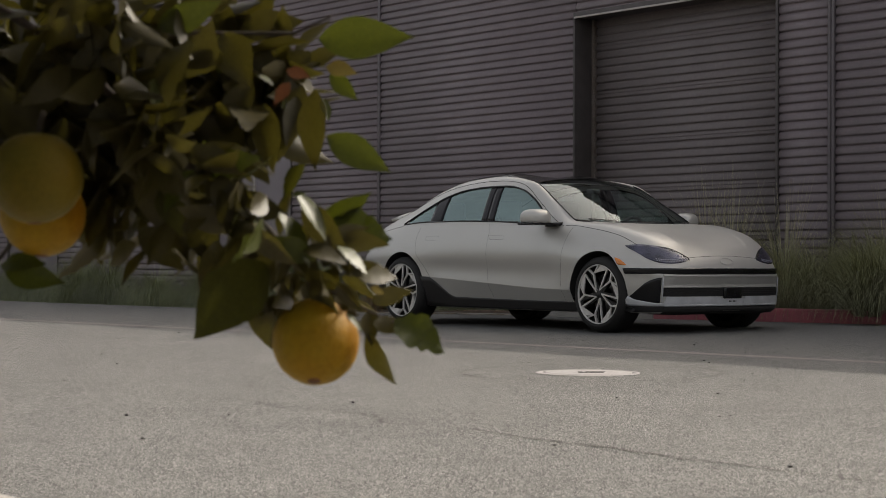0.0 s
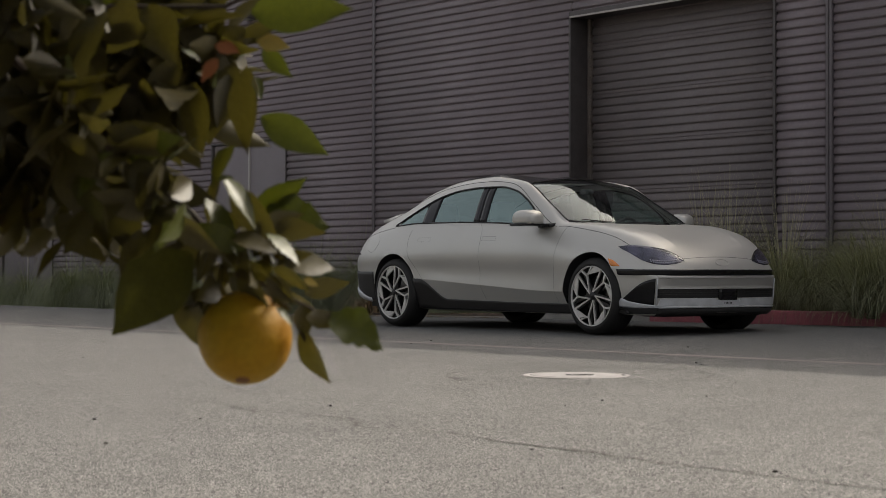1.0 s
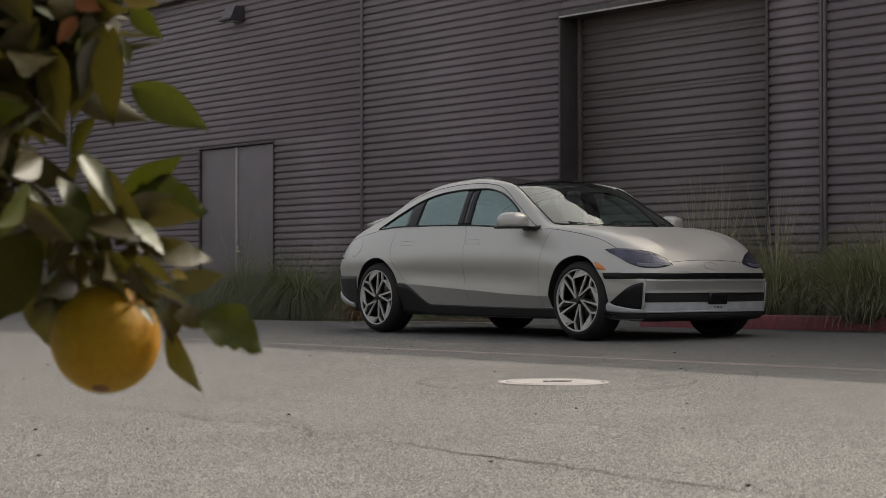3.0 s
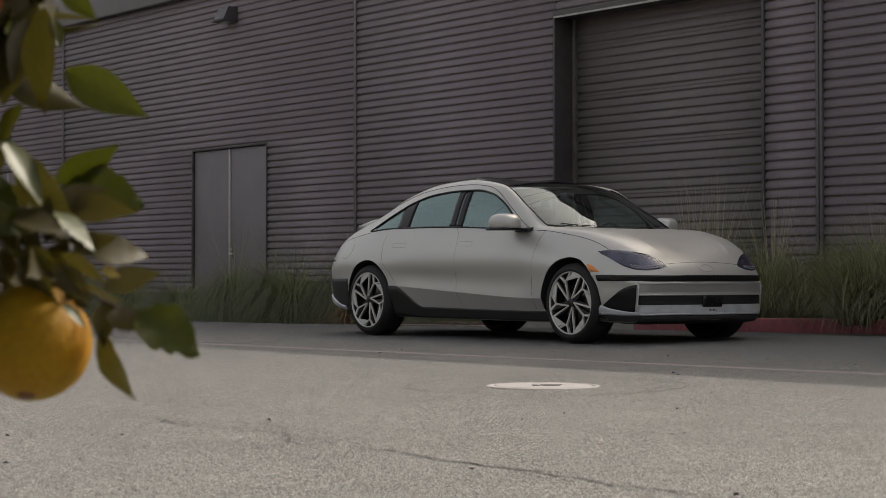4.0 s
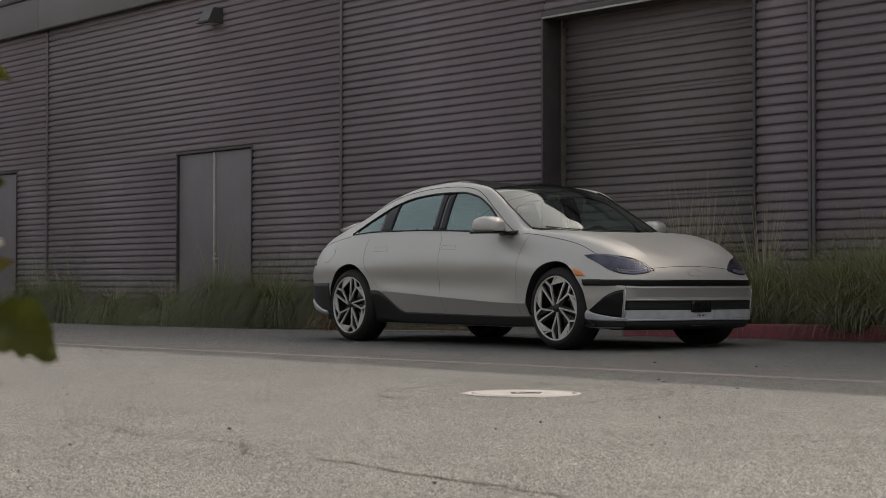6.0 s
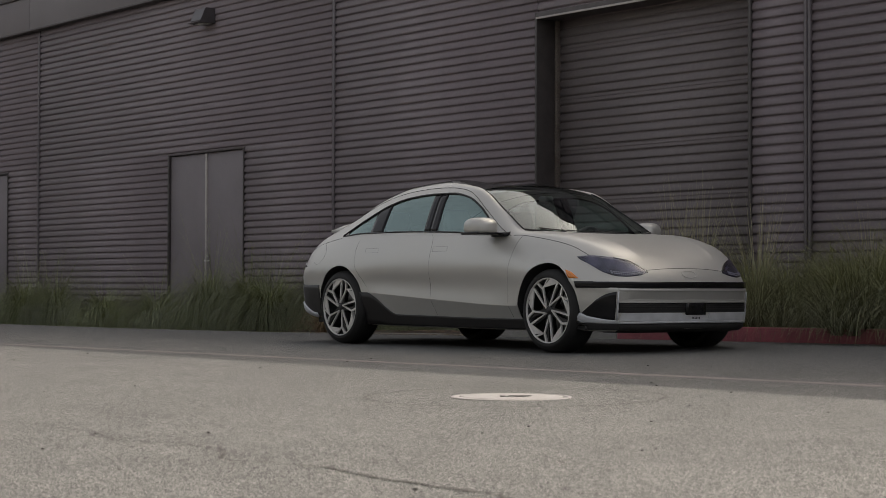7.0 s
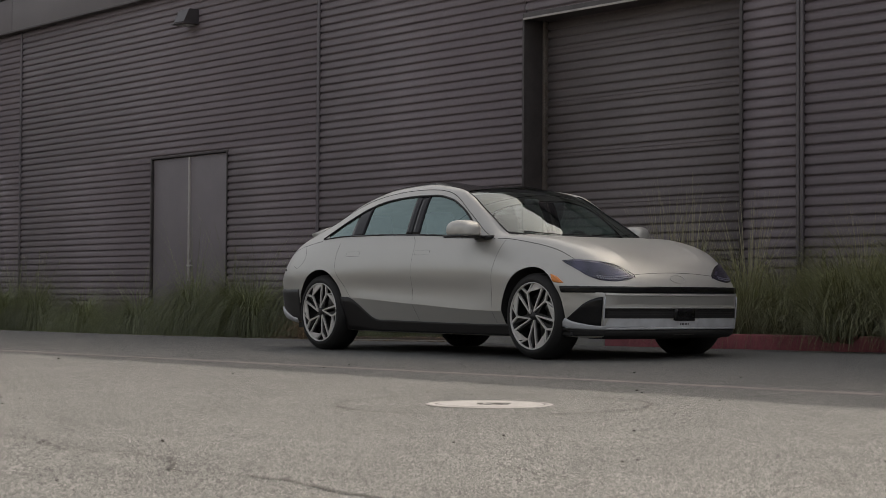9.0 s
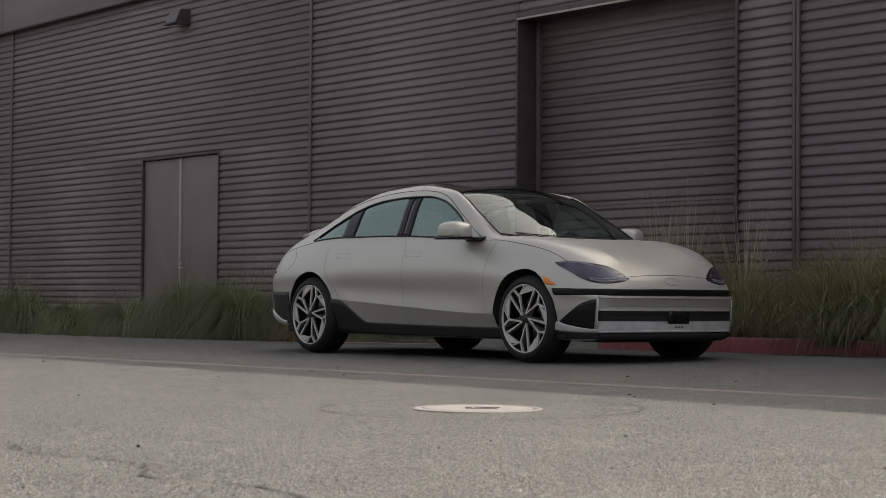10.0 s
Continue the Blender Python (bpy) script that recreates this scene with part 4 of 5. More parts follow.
        for a in (-2.55, -1.55):
            hd = add("door_handle", side_patch(skin, a, a + 0.19, 0.842, 0.874, 6, 2, 0.0003, 0.002, s), M_PAINT, None, "flush door handle", False)
            add("handle_gap", side_line(skin, [(a - 0.004, 0.838), (a + 0.194, 0.838), (a + 0.194, 0.878), (a - 0.004, 0.878), (a - 0.004, 0.838)], 0.0009, s), M_SEAM, hd)
        # lower cladding
        add("sill", side_patch(skin, -2.60, -0.30, lambda x: Z_FLOOR(x) + 0.002, lambda x: Z_SILL(x) + 0.002 + 0.19 * smooth_step(-2.12, -2.50, x), 60, 6, 0.006, 0.012, s), M_CLAD, None, "dark bronze sill cladding")
        add("rear_cladding", side_patch(skin, -3.90, -WB - ARCH_R + 0.01, lambda x: Z_FLOOR(x) + 0.004, lambda x: 0.545 + 0.02 * smooth_step(-3.60, -3.85, x), 20, 8, 0.005, 0.012, s), M_CLAD, None, "dark lower rear bumper with a level upper edge")
        add("rear_corner", side_patch(skin, -3.90, -3.40, lambda x: 0.252 + 0.062 * smooth_step(-3.42, -3.88, x), lambda x: 0.285 + 0.105 * smooth_step(-3.40, -3.84, x), 14, 3, 0.018, 0.020, s), M_LILAC, None, "pale silver rear corner blade")
        for i in range(5):
            z = 0.505 - i * 0.030
            add("reflector_dot", side_patch(skin, -3.775 + i * 0.008, -3.735 + i * 0.008, z, z + 0.014, 2, 2, 0.008, 0.006, s), M_CHROME)
        tail = add("tail_lamp", side_patch(skin, -3.90, -3.63, lambda x: 0.715 - 0.05 * (x + 3.63), lambda x: 0.722 - 0.34 * (x + 3.63), 12, 3, 0.003, 0.006, s), M_BLACK, None, "dark tail lamp end with a clear lens")
        add("lens", side_patch(skin, -3.89, -3.68, lambda x: 0.735 - 0.05 * (x + 3.68), lambda x: 0.740 - 0.22 * (x + 3.68), 10, 2, 0.008, 0.004, s), M_CLEAR, tail, "pale clear lens")
        # arches: lip, liner
        for hx in (0.0, -WB):
            arc, deep = [], bmesh.new()
            rings = []
            for i in range(37):
                a = radians(-5 + 190 * i / 36)
                R = arch_radius(hx, math.cos(a), math.sin(a))
                x, z = hx + R * math.cos(a), ARCH_Z + R * math.sin(a)
                p, q = fall(skin, (x, s * 1.5, max(z, 0.2)), (0, -s, 0))
                y = p.y if p else s * 0.88
                arc.append((x, y - s * 0.002, z))
                rings.append((deep.verts.new((x, y - s * 0.006, z)), deep.verts.new((hx + (R - 0.004) * math.cos(a), s * 0.60, ARCH_Z + (R - 0.004) * math.sin(a)))))
            for u, v in zip(rings, rings[1:]):
                deep.faces.new((u[0], v[0], v[1], u[1]))
            deep.faces.new([r[1] for r in rings])
            add("arch_liner", deep, M_MATT)
            add("arch_lip", tube(arc, 0.0035, n=6), M_PAINT)
        # mirrors
        my = 1.0 if s < 0 else 0.945
        mr = add("mirror", build_mirror(s, my), M_PAINT, None, "silver wing mirror housing")
        add("mirror_arm", rbox(-0.80, -0.60, -0.055, 0.055, 0, 0.035, 0.012, m=pose(0, s * (my - 0.09), 0.955, s * -8, 0, s * 8)), M_BLACK, mr, "black mirror foot")
        add("mirror_base_cover", rbox(-0.875, -0.645, s * my - 0.120, s * my + 0.118, 0.962, 0.986, 0.010), M_BLACK, mr, "black lower mirror cover")
        add("mirror_glass", rbox(-0.845, -0.84, s * my - 0.09, s * my + 0.09, 0.995, 1.06, 0.002), M_CHROME, mr)
        # headlamp
        inner, outer = s * 0.47, s * 0.80
        lo = curve_through((0.43, 0.48, 0.55, 0.62, 0.70, 0.78, 0.84), (0.650, 0.630, 0.618, 0.612, 0.617, 0.650, 0.750))
        up = curve_through((0.43, 0.48, 0.55, 0.62, 0.70, 0.78, 0.84), (0.656, 0.690, 0.728, 0.752, 0.770, 0.780, 0.770))
        hl = add("headlamp", front_patch(skin, s * 0.432, s * 0.838, lambda y: lo(abs(y)), lambda y: up(abs(y)), 28, 8, 0.003, 0.006), M_LAMPIN, None, "dark smoked headlamp with small light dots")
        add("lens", front_patch(skin, s * 0.432, s * 0.838, lambda y: lo(abs(y)) + 0.001, lambda y: up(abs(y)) - 0.001, 28, 8, 0.010, 0), M_LENS, hl, "clear lens").visible_shadow = False
        add("lamp_brow", front_patch(skin, s * 0.43, s * 0.66, lambda y: up(abs(y)) - 0.016 * smooth_step(0.66, 0.46, abs(y)), lambda y: up(abs(y)) + 0.008 * smooth_step(0.66, 0.55, abs(y)), 20, 2, 0.006, 0.008), M_BLACK, hl)
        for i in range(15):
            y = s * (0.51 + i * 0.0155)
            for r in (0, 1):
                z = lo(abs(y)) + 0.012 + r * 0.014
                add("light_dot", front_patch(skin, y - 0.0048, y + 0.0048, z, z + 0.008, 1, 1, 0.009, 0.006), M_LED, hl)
        # amber side marker
        ml = curve_through((0.215, 0.272, 0.352), (0.664, 0.603, 0.598))
        mu = curve_through((0.215, 0.272, 0.352), (0.667, 0.652, 0.602))
        add("side_marker", side_patch(skin, 0.215, 0.352, ml, mu, 10, 3, 0.004, 0.008, s), M_AMBER, None, "amber side marker")
        add("nose_bar_end", side_patch(skin, 0.322, 0.47, lambda x: 0.574 - 0.050 * smooth_step(0.322, 0.335, x), lambda x: 0.575, 16, 3, 0.003, 0.010, s), M_BLACK, None, "gloss black end of the nose bar")
        # nose corner: dark air curtain with a bright fin
        cl = curve_through((0.72, 0.75, 0.79, 0.83, 0.862, 0.882), (0.268, 0.270, 0.277, 0.289, 0.303, 0.318))
        cu = curve_through((0.72, 0.75, 0.79, 0.83, 0.862, 0.882), (0.494, 0.491, 0.476, 0.442, 0.388, 0.326))
        add("air_curtain", front_patch(skin, s * 0.735, s * 0.881, lambda y: cl(abs(y)), lambda y: cu(abs(y)), 20, 8, 0.004, 0.008), M_BLACK, None, "gloss black corner intake")
        at = [fall(skin, (1.6, s * 0.729, z), (-1, 0, 0))[0] for z in (0.268, 0.33, 0.38, 0.43, 0.494)]
        fin = [p + Vector((0.012, 0, 0)) for p in at]
        add("fin", tube(fin, 0.0065, n=6), M_LILAC, None, "bright upright fin")
        add("corner_lip", front_patch(skin, s * 0.69, s * 0.888, lambda y: 0.243 + 0.006 * smooth_step(0.78, 0.90, abs(y)), lambda y: cl(max(0.72, min(abs(y), 0.882))) + 0.008 * smooth_step(0.86, 0.888, abs(y)), 24, 4, 0.005, 0.008), M_LILAC, None, "pale silver lower blade")
        add("corner_chin", front_patch(skin, s * 0.70, s * 0.884, 0.192, lambda y: 0.242 + 0.005 * smooth_step(0.78, 0.90, abs(y)), 24, 4, 0.002, 0.006), M_MATT, None, "black underside of the corner")
    # the bar across the nose
    face, strip = bmesh.new(), bmesh.new()
    panel, band = [], []
    for i in range(49):
        y = -0.722 + 1.444 * i / 48
        p0, q0 = fall(skin, (1.6, y, 0.523), (-1, 0, 0))
        p1, q1 = fall(skin, (1.6, y, 0.412), (-1, 0, 0))
        pa, qa = fall(skin, (1.6, y, 0.498), (-1, 0, 0))
        inner = 1 - smooth_step(0.62, 0.722, abs(y))
        x = pa.x + 0.005 + (max(p0.x + 0.012, p1.x + 0.026) - pa.x - 0.005) * inner
        a, b = Vector((x, y, 0.498)), p1 + Vector((0.002 - 0.010 * inner, 0, 0))
        panel.append([(a.lerp(b, k / 5), Vector((0.95, 0, -0.3))) for k in range(6)])
        band.append([(Vector((x + c, y, z)), Vector((0.97, 0, 0.2))) for c, z in ((-0.002, 0.524), (0.004, 0.512), (0.007, 0.503), (0.003, 0.498))])
    add("bumper_face", sheet(face, panel, 0.01), M_PAINT, None, "inset silver-grey panel under the nose bar", False)
    add("bumper_strip", sheet(strip, band, 0.01), M_PAINT, None, "rounded silver-grey strip under the nose bar")
    bar, grid = bmesh.new(), []
    for i in range(65):
        y = -0.868 + 1.736 * i / 64
        p, q = fall(skin, (1.6, y, 0.541), (-1, 0, 0))
        p1, q1 = fall(skin, (1.6, y, 0.412), (-1, 0, 0))
        near = 1 - smooth_step(0.62, 0.74, abs(y))
        x = (p.x + 0.008) * (1 - near) + max(p.x + 0.017, p1.x + 0.033) * near
        grid.append([(Vector((x - (0.002 if k in (0, 4) else 0), y, 0.523 + 0.050 * k / 4)), Vector((1, 0, 0))) for k in range(5)])
    add("nose_bar", sheet(bar, grid, 0.035), M_BLACK, None, "gloss black bar across the nose")
    # lower grille, radar, lip
    add("grille", front_patch(skin, -0.718, 0.718, 0.328, 0.405, 32, 4, 0.002, 0.006), M_MATT, None, "dark lower grille")
    for z in (0.355, 0.372, 0.389):
        add("grille_slat", front_patch(skin, -0.713, 0.713, z, z + 0.005, 32, 1, 0.007, 0.006), M_CLAD)
    add("bumper_shelf", front_patch(skin, -0.718, 0.718, 0.405, 0.415, 32, 2, 0.012, 0.014), M_PAINT)
    add("radar_cover", front_patch(skin, -0.11, 0.11, 0.308, 0.404, 6, 3, 0.016, 0.02), M_BLACK, None, "black radar cover")
    for a, b in ((-0.712, -0.135), (0.135, 0.712)):
        add("lip_panel", front_patch(skin, a, b, lambda y, a=a, b=b: 0.263, lambda y, a=a, b=b: 0.263 + 0.061 * smooth_step(0, 0.022, min(y - a, b - y)) + 0.001, 26, 3, 0.016, 0.018), M_LILAC, None, "pale silver lower bumper panel", False)
    add("lip_middle", front_patch(skin, -0.16, 0.16, 0.262, 0.312, 10, 3, 0.012, 0.014), M_LILAC, None, "pale silver middle of the lower bumper", False)
    for i in range(6):
        y = -0.042 + i * 0.0165
        add("slot", front_patch(skin, y - 0.004, y + 0.004, 0.276, 0.292, 1, 1, 0.0135, 0.004), M_MATT)
    add("lip_edge", front_patch(skin, -0.70, 0.70, 0.244, 0.260, 30, 2, 0.020, 0.03), M_LILAC)
    add("chin", front_patch(skin, -0.70, 0.70, 0.185, 0.242, 30, 3, 0.012, 0.05), M_MATT, None, "black chin under the bumper")
    # hood front edge
    line = []
    for i in range(31):
        y = -0.44 + 0.88 * i / 30
        p, q = fall(skin, (1.6, y, 0.682 - 0.02 * (y / 0.44) ** 2), (-1, 0, 0))
        line.append(p)
    add("hood_gap", tube(line, 0.0024), M_SEAM)
    # badge: a plain oval ring
    ring = []
    for i in range(33):
        a = 2 * math.pi * i / 32
        p, q = fall(skin, (1.6, 0.078 * math.cos(a), 0.633 + 0.029 * math.sin(a)), (-1, 0, 0))
        ring.append(p + q * 0.002)
    add("badge", tube(ring, 0.0035), M_ALLOY, None, "plain silver oval badge")
    # tail: ducktail spoiler, rear face
    sp = bmesh.new()
    rows = []
    for i in range(25):
        y = -0.54 + 1.08 * i / 24
        k = 1 - (abs(y) / 0.56) ** 4
        z0 = Z_TOP(-3.4) + 0.018 - 0.06 * (y / 0.6) ** 2
        rows.append([sp.verts.new(c) for c in ((-3.34, y, z0 + 0.03 * k), (-3.50, y, z0 + 0.040 * k - 0.002), (-3.62, y, z0 - 0.020 + 0.02 * k), (-3.61, y, z0 - 0.045 + 0.012 * k), (-3.48, y, z0 - 0.055), (-3.34, y, z0 - 0.03))])
    for u, v in zip(rows, rows[1:]):
        for j in range(6):
            sp.faces.new((u[j], u[(j + 1) % 6], v[(j + 1) % 6], v[j]))
    sp.faces.new(rows[0][::-1])
    sp.faces.new(rows[-1])
    add("spoiler", sp, M_PAINT, None, "silver ducktail spoiler")
    add("antenna", rbox(-2.72, -2.55, -0.02, 0.02, Z_TOP(-2.65) - 0.01, Z_TOP(-2.65) + 0.03, 0.012), M_BLACK)
    # underside and cabin
    add("underbody", rbox(-3.6, 0.5, -0.70, 0.70, 0.19, 0.24, 0.01), M_MATT)
    add("undertray", rbox(0.30, 0.58, -0.60, 0.60, 0.165, 0.20, 0.01), M_MATT, None, "black tray under the nose")
    add("cabin_floor", rbox(-3.0, -0.3, -0.78, 0.78, 0.30, 0.34, 0.01), M_INNER)
    add("headliner", headliner(), M_HEADLINER)
    add("dashboard", rbox(-0.80, -0.42, -0.72, 0.72, 0.70, 0.93, 0.05), M_INNER, None, "dark dashboard")
    add("steering_wheel", lathe([(0.165, -0.014), (0.185, -0.014), (0.19, 0.0), (0.185, 0.014), (0.165, 0.014), (0.16, 0.0), (0.165, -0.014)], 32, m=pose(-0.98, 0.38, 0.90, 0, 0, 90) @ pose(0, 0, 0, 25)), M_INNER)
    for y in (-0.38, 0.38):
        seat(add, -1.45, y, 1)
        seat(add, -2.35, y, 0)
    add("door_card", rbox(-2.5, -0.7, 0.80, 0.82, 0.35, 0.98, 0.004), M_SEAT)
    add("door_card", rbox(-2.5, -0.7, -0.82, -0.80, 0.35, 0.98, 0.004), M_SEAT)
    add("parcel_shelf", rbox(-3.3, -2.6, -0.68, 0.68, 0.90, 0.94, 0.01), M_INNER)
    # wheels
    w = build_wheel()
    w.parent = car
    w.matrix_local = pose(0, -0.910, HUB_Z, 0, 0, 0)
    for x, y, turn, spin in ((-WB, -0.910, 0, -22), (0, 0.910, 180, 5), (-WB, 0.910, 180, 60)):
        c = copy_thing(w, pose(x, y, HUB_Z, 0, 0, turn) @ pose(0, 0, 0, 0, spin, 0))
        c.parent = car
    tagged(car, "parked satin silver-grey fastback saloon car with a black glass roof", "car")


def headliner():
    bm, rows = bmesh.new(), []
    for i in range(14):
        x = -2.95 + (HEAD_X + 0.02 + 2.95) * i / 13
        rows.append([bm.verts.new((x, Y_EDGE(x) * k, Z_EDGE(x) + (Z_TOP(x) - Z_EDGE(x)) * (1 - k * k) - 0.04)) for k in (-1, -0.6, -0.2, 0.2, 0.6, 1)])
    for u, v in zip(rows, rows[1:]):
        for j in range(5):
            bm.faces.new((u[j], u[j + 1], v[j + 1], v[j]))
    return bm


def seat(add, x, y, front):
    back = rbox(-0.07, 0.07, -0.25, 0.25, 0.0, 0.62, 0.06, m=pose(x - 0.22, y, 0.42, 0, -16, 0))
    st = add("seat", back, M_SEAT, None, "pale leather seat")
    add("cushion", rbox(x - 0.25, x + 0.28, y - 0.26, y + 0.26, 0.34, 0.50, 0.05), M_SEAT, st)
    add("headrest", rbox(-0.05, 0.06, -0.13, 0.13, 0.0, 0.20, 0.045, m=pose(x - 0.40, y, 1.03, 0, -8, 0)), M_INNER, st, "dark headrest")


def build_mirror(s, my):
    """A mirror housing: a flat-topped pod, square at the back, rounded to the front and to its outer end."""
    bm = bmesh.new()
    bmesh.ops.create_uvsphere(bm, u_segments=40, v_segments=24, radius=1)
    for v in bm.verts:
        x, y, z = [math.copysign(abs(c) ** 0.62, c) for c in v.co]
        z = z if z > 0 else max(z * 0.55, -0.36)
        x = x if x > 0 else x * 0.5
        out = max(0, y * s)
        v.co = (x * 0.128 * (1 - 0.30 * out * out) - 0.045 * out * out, y * 0.128, z * 0.094 * (1 - 0.10 * out * out) - 0.012 * max(0, x) ** 2 * max(0, z))
    bmesh.ops.transform(bm, matrix=pose(-0.76, s * my, 1.016, 0, 0, s * 6), verts=bm.verts)
    return bm


build_car()

# ---------------------------------------------------------------- grasses
M_BLADE = leaf_mat("grass_blade", (0.225, 0.235, 0.150), (0.125, 0.138, 0.090), 0.5, 0.2, strands=0.85, rand=0.3)
M_OLIVE = leaf_mat("olive_grass_blade", (0.27, 0.265, 0.175), (0.165, 0.165, 0.11), 0.5, 0.2, strands=0.85, rand=0.3)
M_STALK = leaf_mat("dry_stalk", (0.37, 0.335, 0.24), (0.28, 0.25, 0.18), 0.7, 0.1)
M_DRY = leaf_mat("dry_brown_blade", (0.26, 0.175, 0.11), (0.15, 0.10, 0.065), 0.7, 0.1, strands=0.5)


def blade(bm, base, az, length, lean0, lean1, width, n=6, bend=(0.0, 1.0)):
    p, prev = Vector(base), None
    out = Vector((math.cos(az), math.sin(az), 0))
    side = Vector((-out.y, out.x, 0))
    for i in range(n + 1):
        k = i / n
        w = width * (1 - k ** 1.6) * 0.5 + 0.0004
        pair = (bm.verts.new(p - side * w), bm.verts.new(p + side * w))
        if prev:
            bm.faces.new((prev[0], prev[1], pair[1], pair[0]))
        prev = pair
        b = min(max((k - bend[0]) / (bend[1] - bend[0]), 0), 1)
        lean = lean0 + (lean1 - lean0) * b * b * (3 - 2 * b)
        p = p + (out * math.sin(lean) + Vector((0, 0, 1)) * math.cos(lean)) * (length / n)


def build_grass(kind, seed):
    """A clump of grass: a mound of blades that rise from one foot, arch over and hang outwards, with fine upright tips."""
    count, length, droop, foot, jitter, wide, thick, material = kind
    rnd = random.Random(seed)
    top = empty("grass_clump")
    bm, tuft = bmesh.new(), bmesh.new()
    turn = rnd.uniform(0, 6.28)
    loose = jitter > 0.5
    for i in range(count):
        az = rnd.uniform(0, 2 * math.pi)
        r = foot * math.sqrt(rnd.random())
        lean0 = rnd.uniform(0, wide) ** 1.1
        L = length * rnd.uniform(0.65, 1.2) * (1 + 0.2 * math.sin(2 * az + turn)) * (1.08 - 0.22 * lean0)
        upright = rnd.random() < (0.16 if loose else 0.07)
        if upright:
            lean0 *= 0.5
            lean1 = lean0 + rnd.uniform(0.15, 0.8)
            bend, L = (0.0, 1.0), L * (0.72 if loose else rnd.uniform(0.75, 1.15))
        elif loose:
            lean1 = lean0 + min(droop * rnd.uniform(0.8, 1.15), 3.0 - lean0)
            bend = (rnd.uniform(0.0, 0.25), rnd.uniform(0.9, 1.35))
        else:
            lean1 = min(lean0 + droop * rnd.uniform(0.75, 1.2), 2.9)
            bend = (rnd.uniform(0.02, 0.18), rnd.uniform(0.68, 1.0))
        blade(tuft if upright else bm, (r * math.cos(az), r * math.sin(az), -0.02), az + rnd.gauss(0, jitter), L, lean0, lean1, rnd.uniform(0.5, 1.1) * thick * (0.7 if upright and not loose else 1), 9, bend)
    part("foliage", bm, material, top, "arching grass blades")
    part("tuft", tuft, material, top, "fine upright blade tips")
    return top


def add_stalks(top, seed, count, height):
    rnd = random.Random(seed)
    bm = bmesh.new()
    for i in range(count):
        az = rnd.uniform(0, 2 * math.pi)
        r = 0.10 * math.sqrt(rnd.random())
        lean = rnd.uniform(0.0, 0.34)
        blade(bm, (r * math.cos(az), r * math.sin(az), 0.15), az, height * rnd.uniform(0.65, 1.1), lean, lean + rnd.uniform(0, 0.35), rnd.uniform(0.005, 0.009), 6)
    part("seed_head", bm, M_STALK, top, "dry straw-coloured seed stalks")


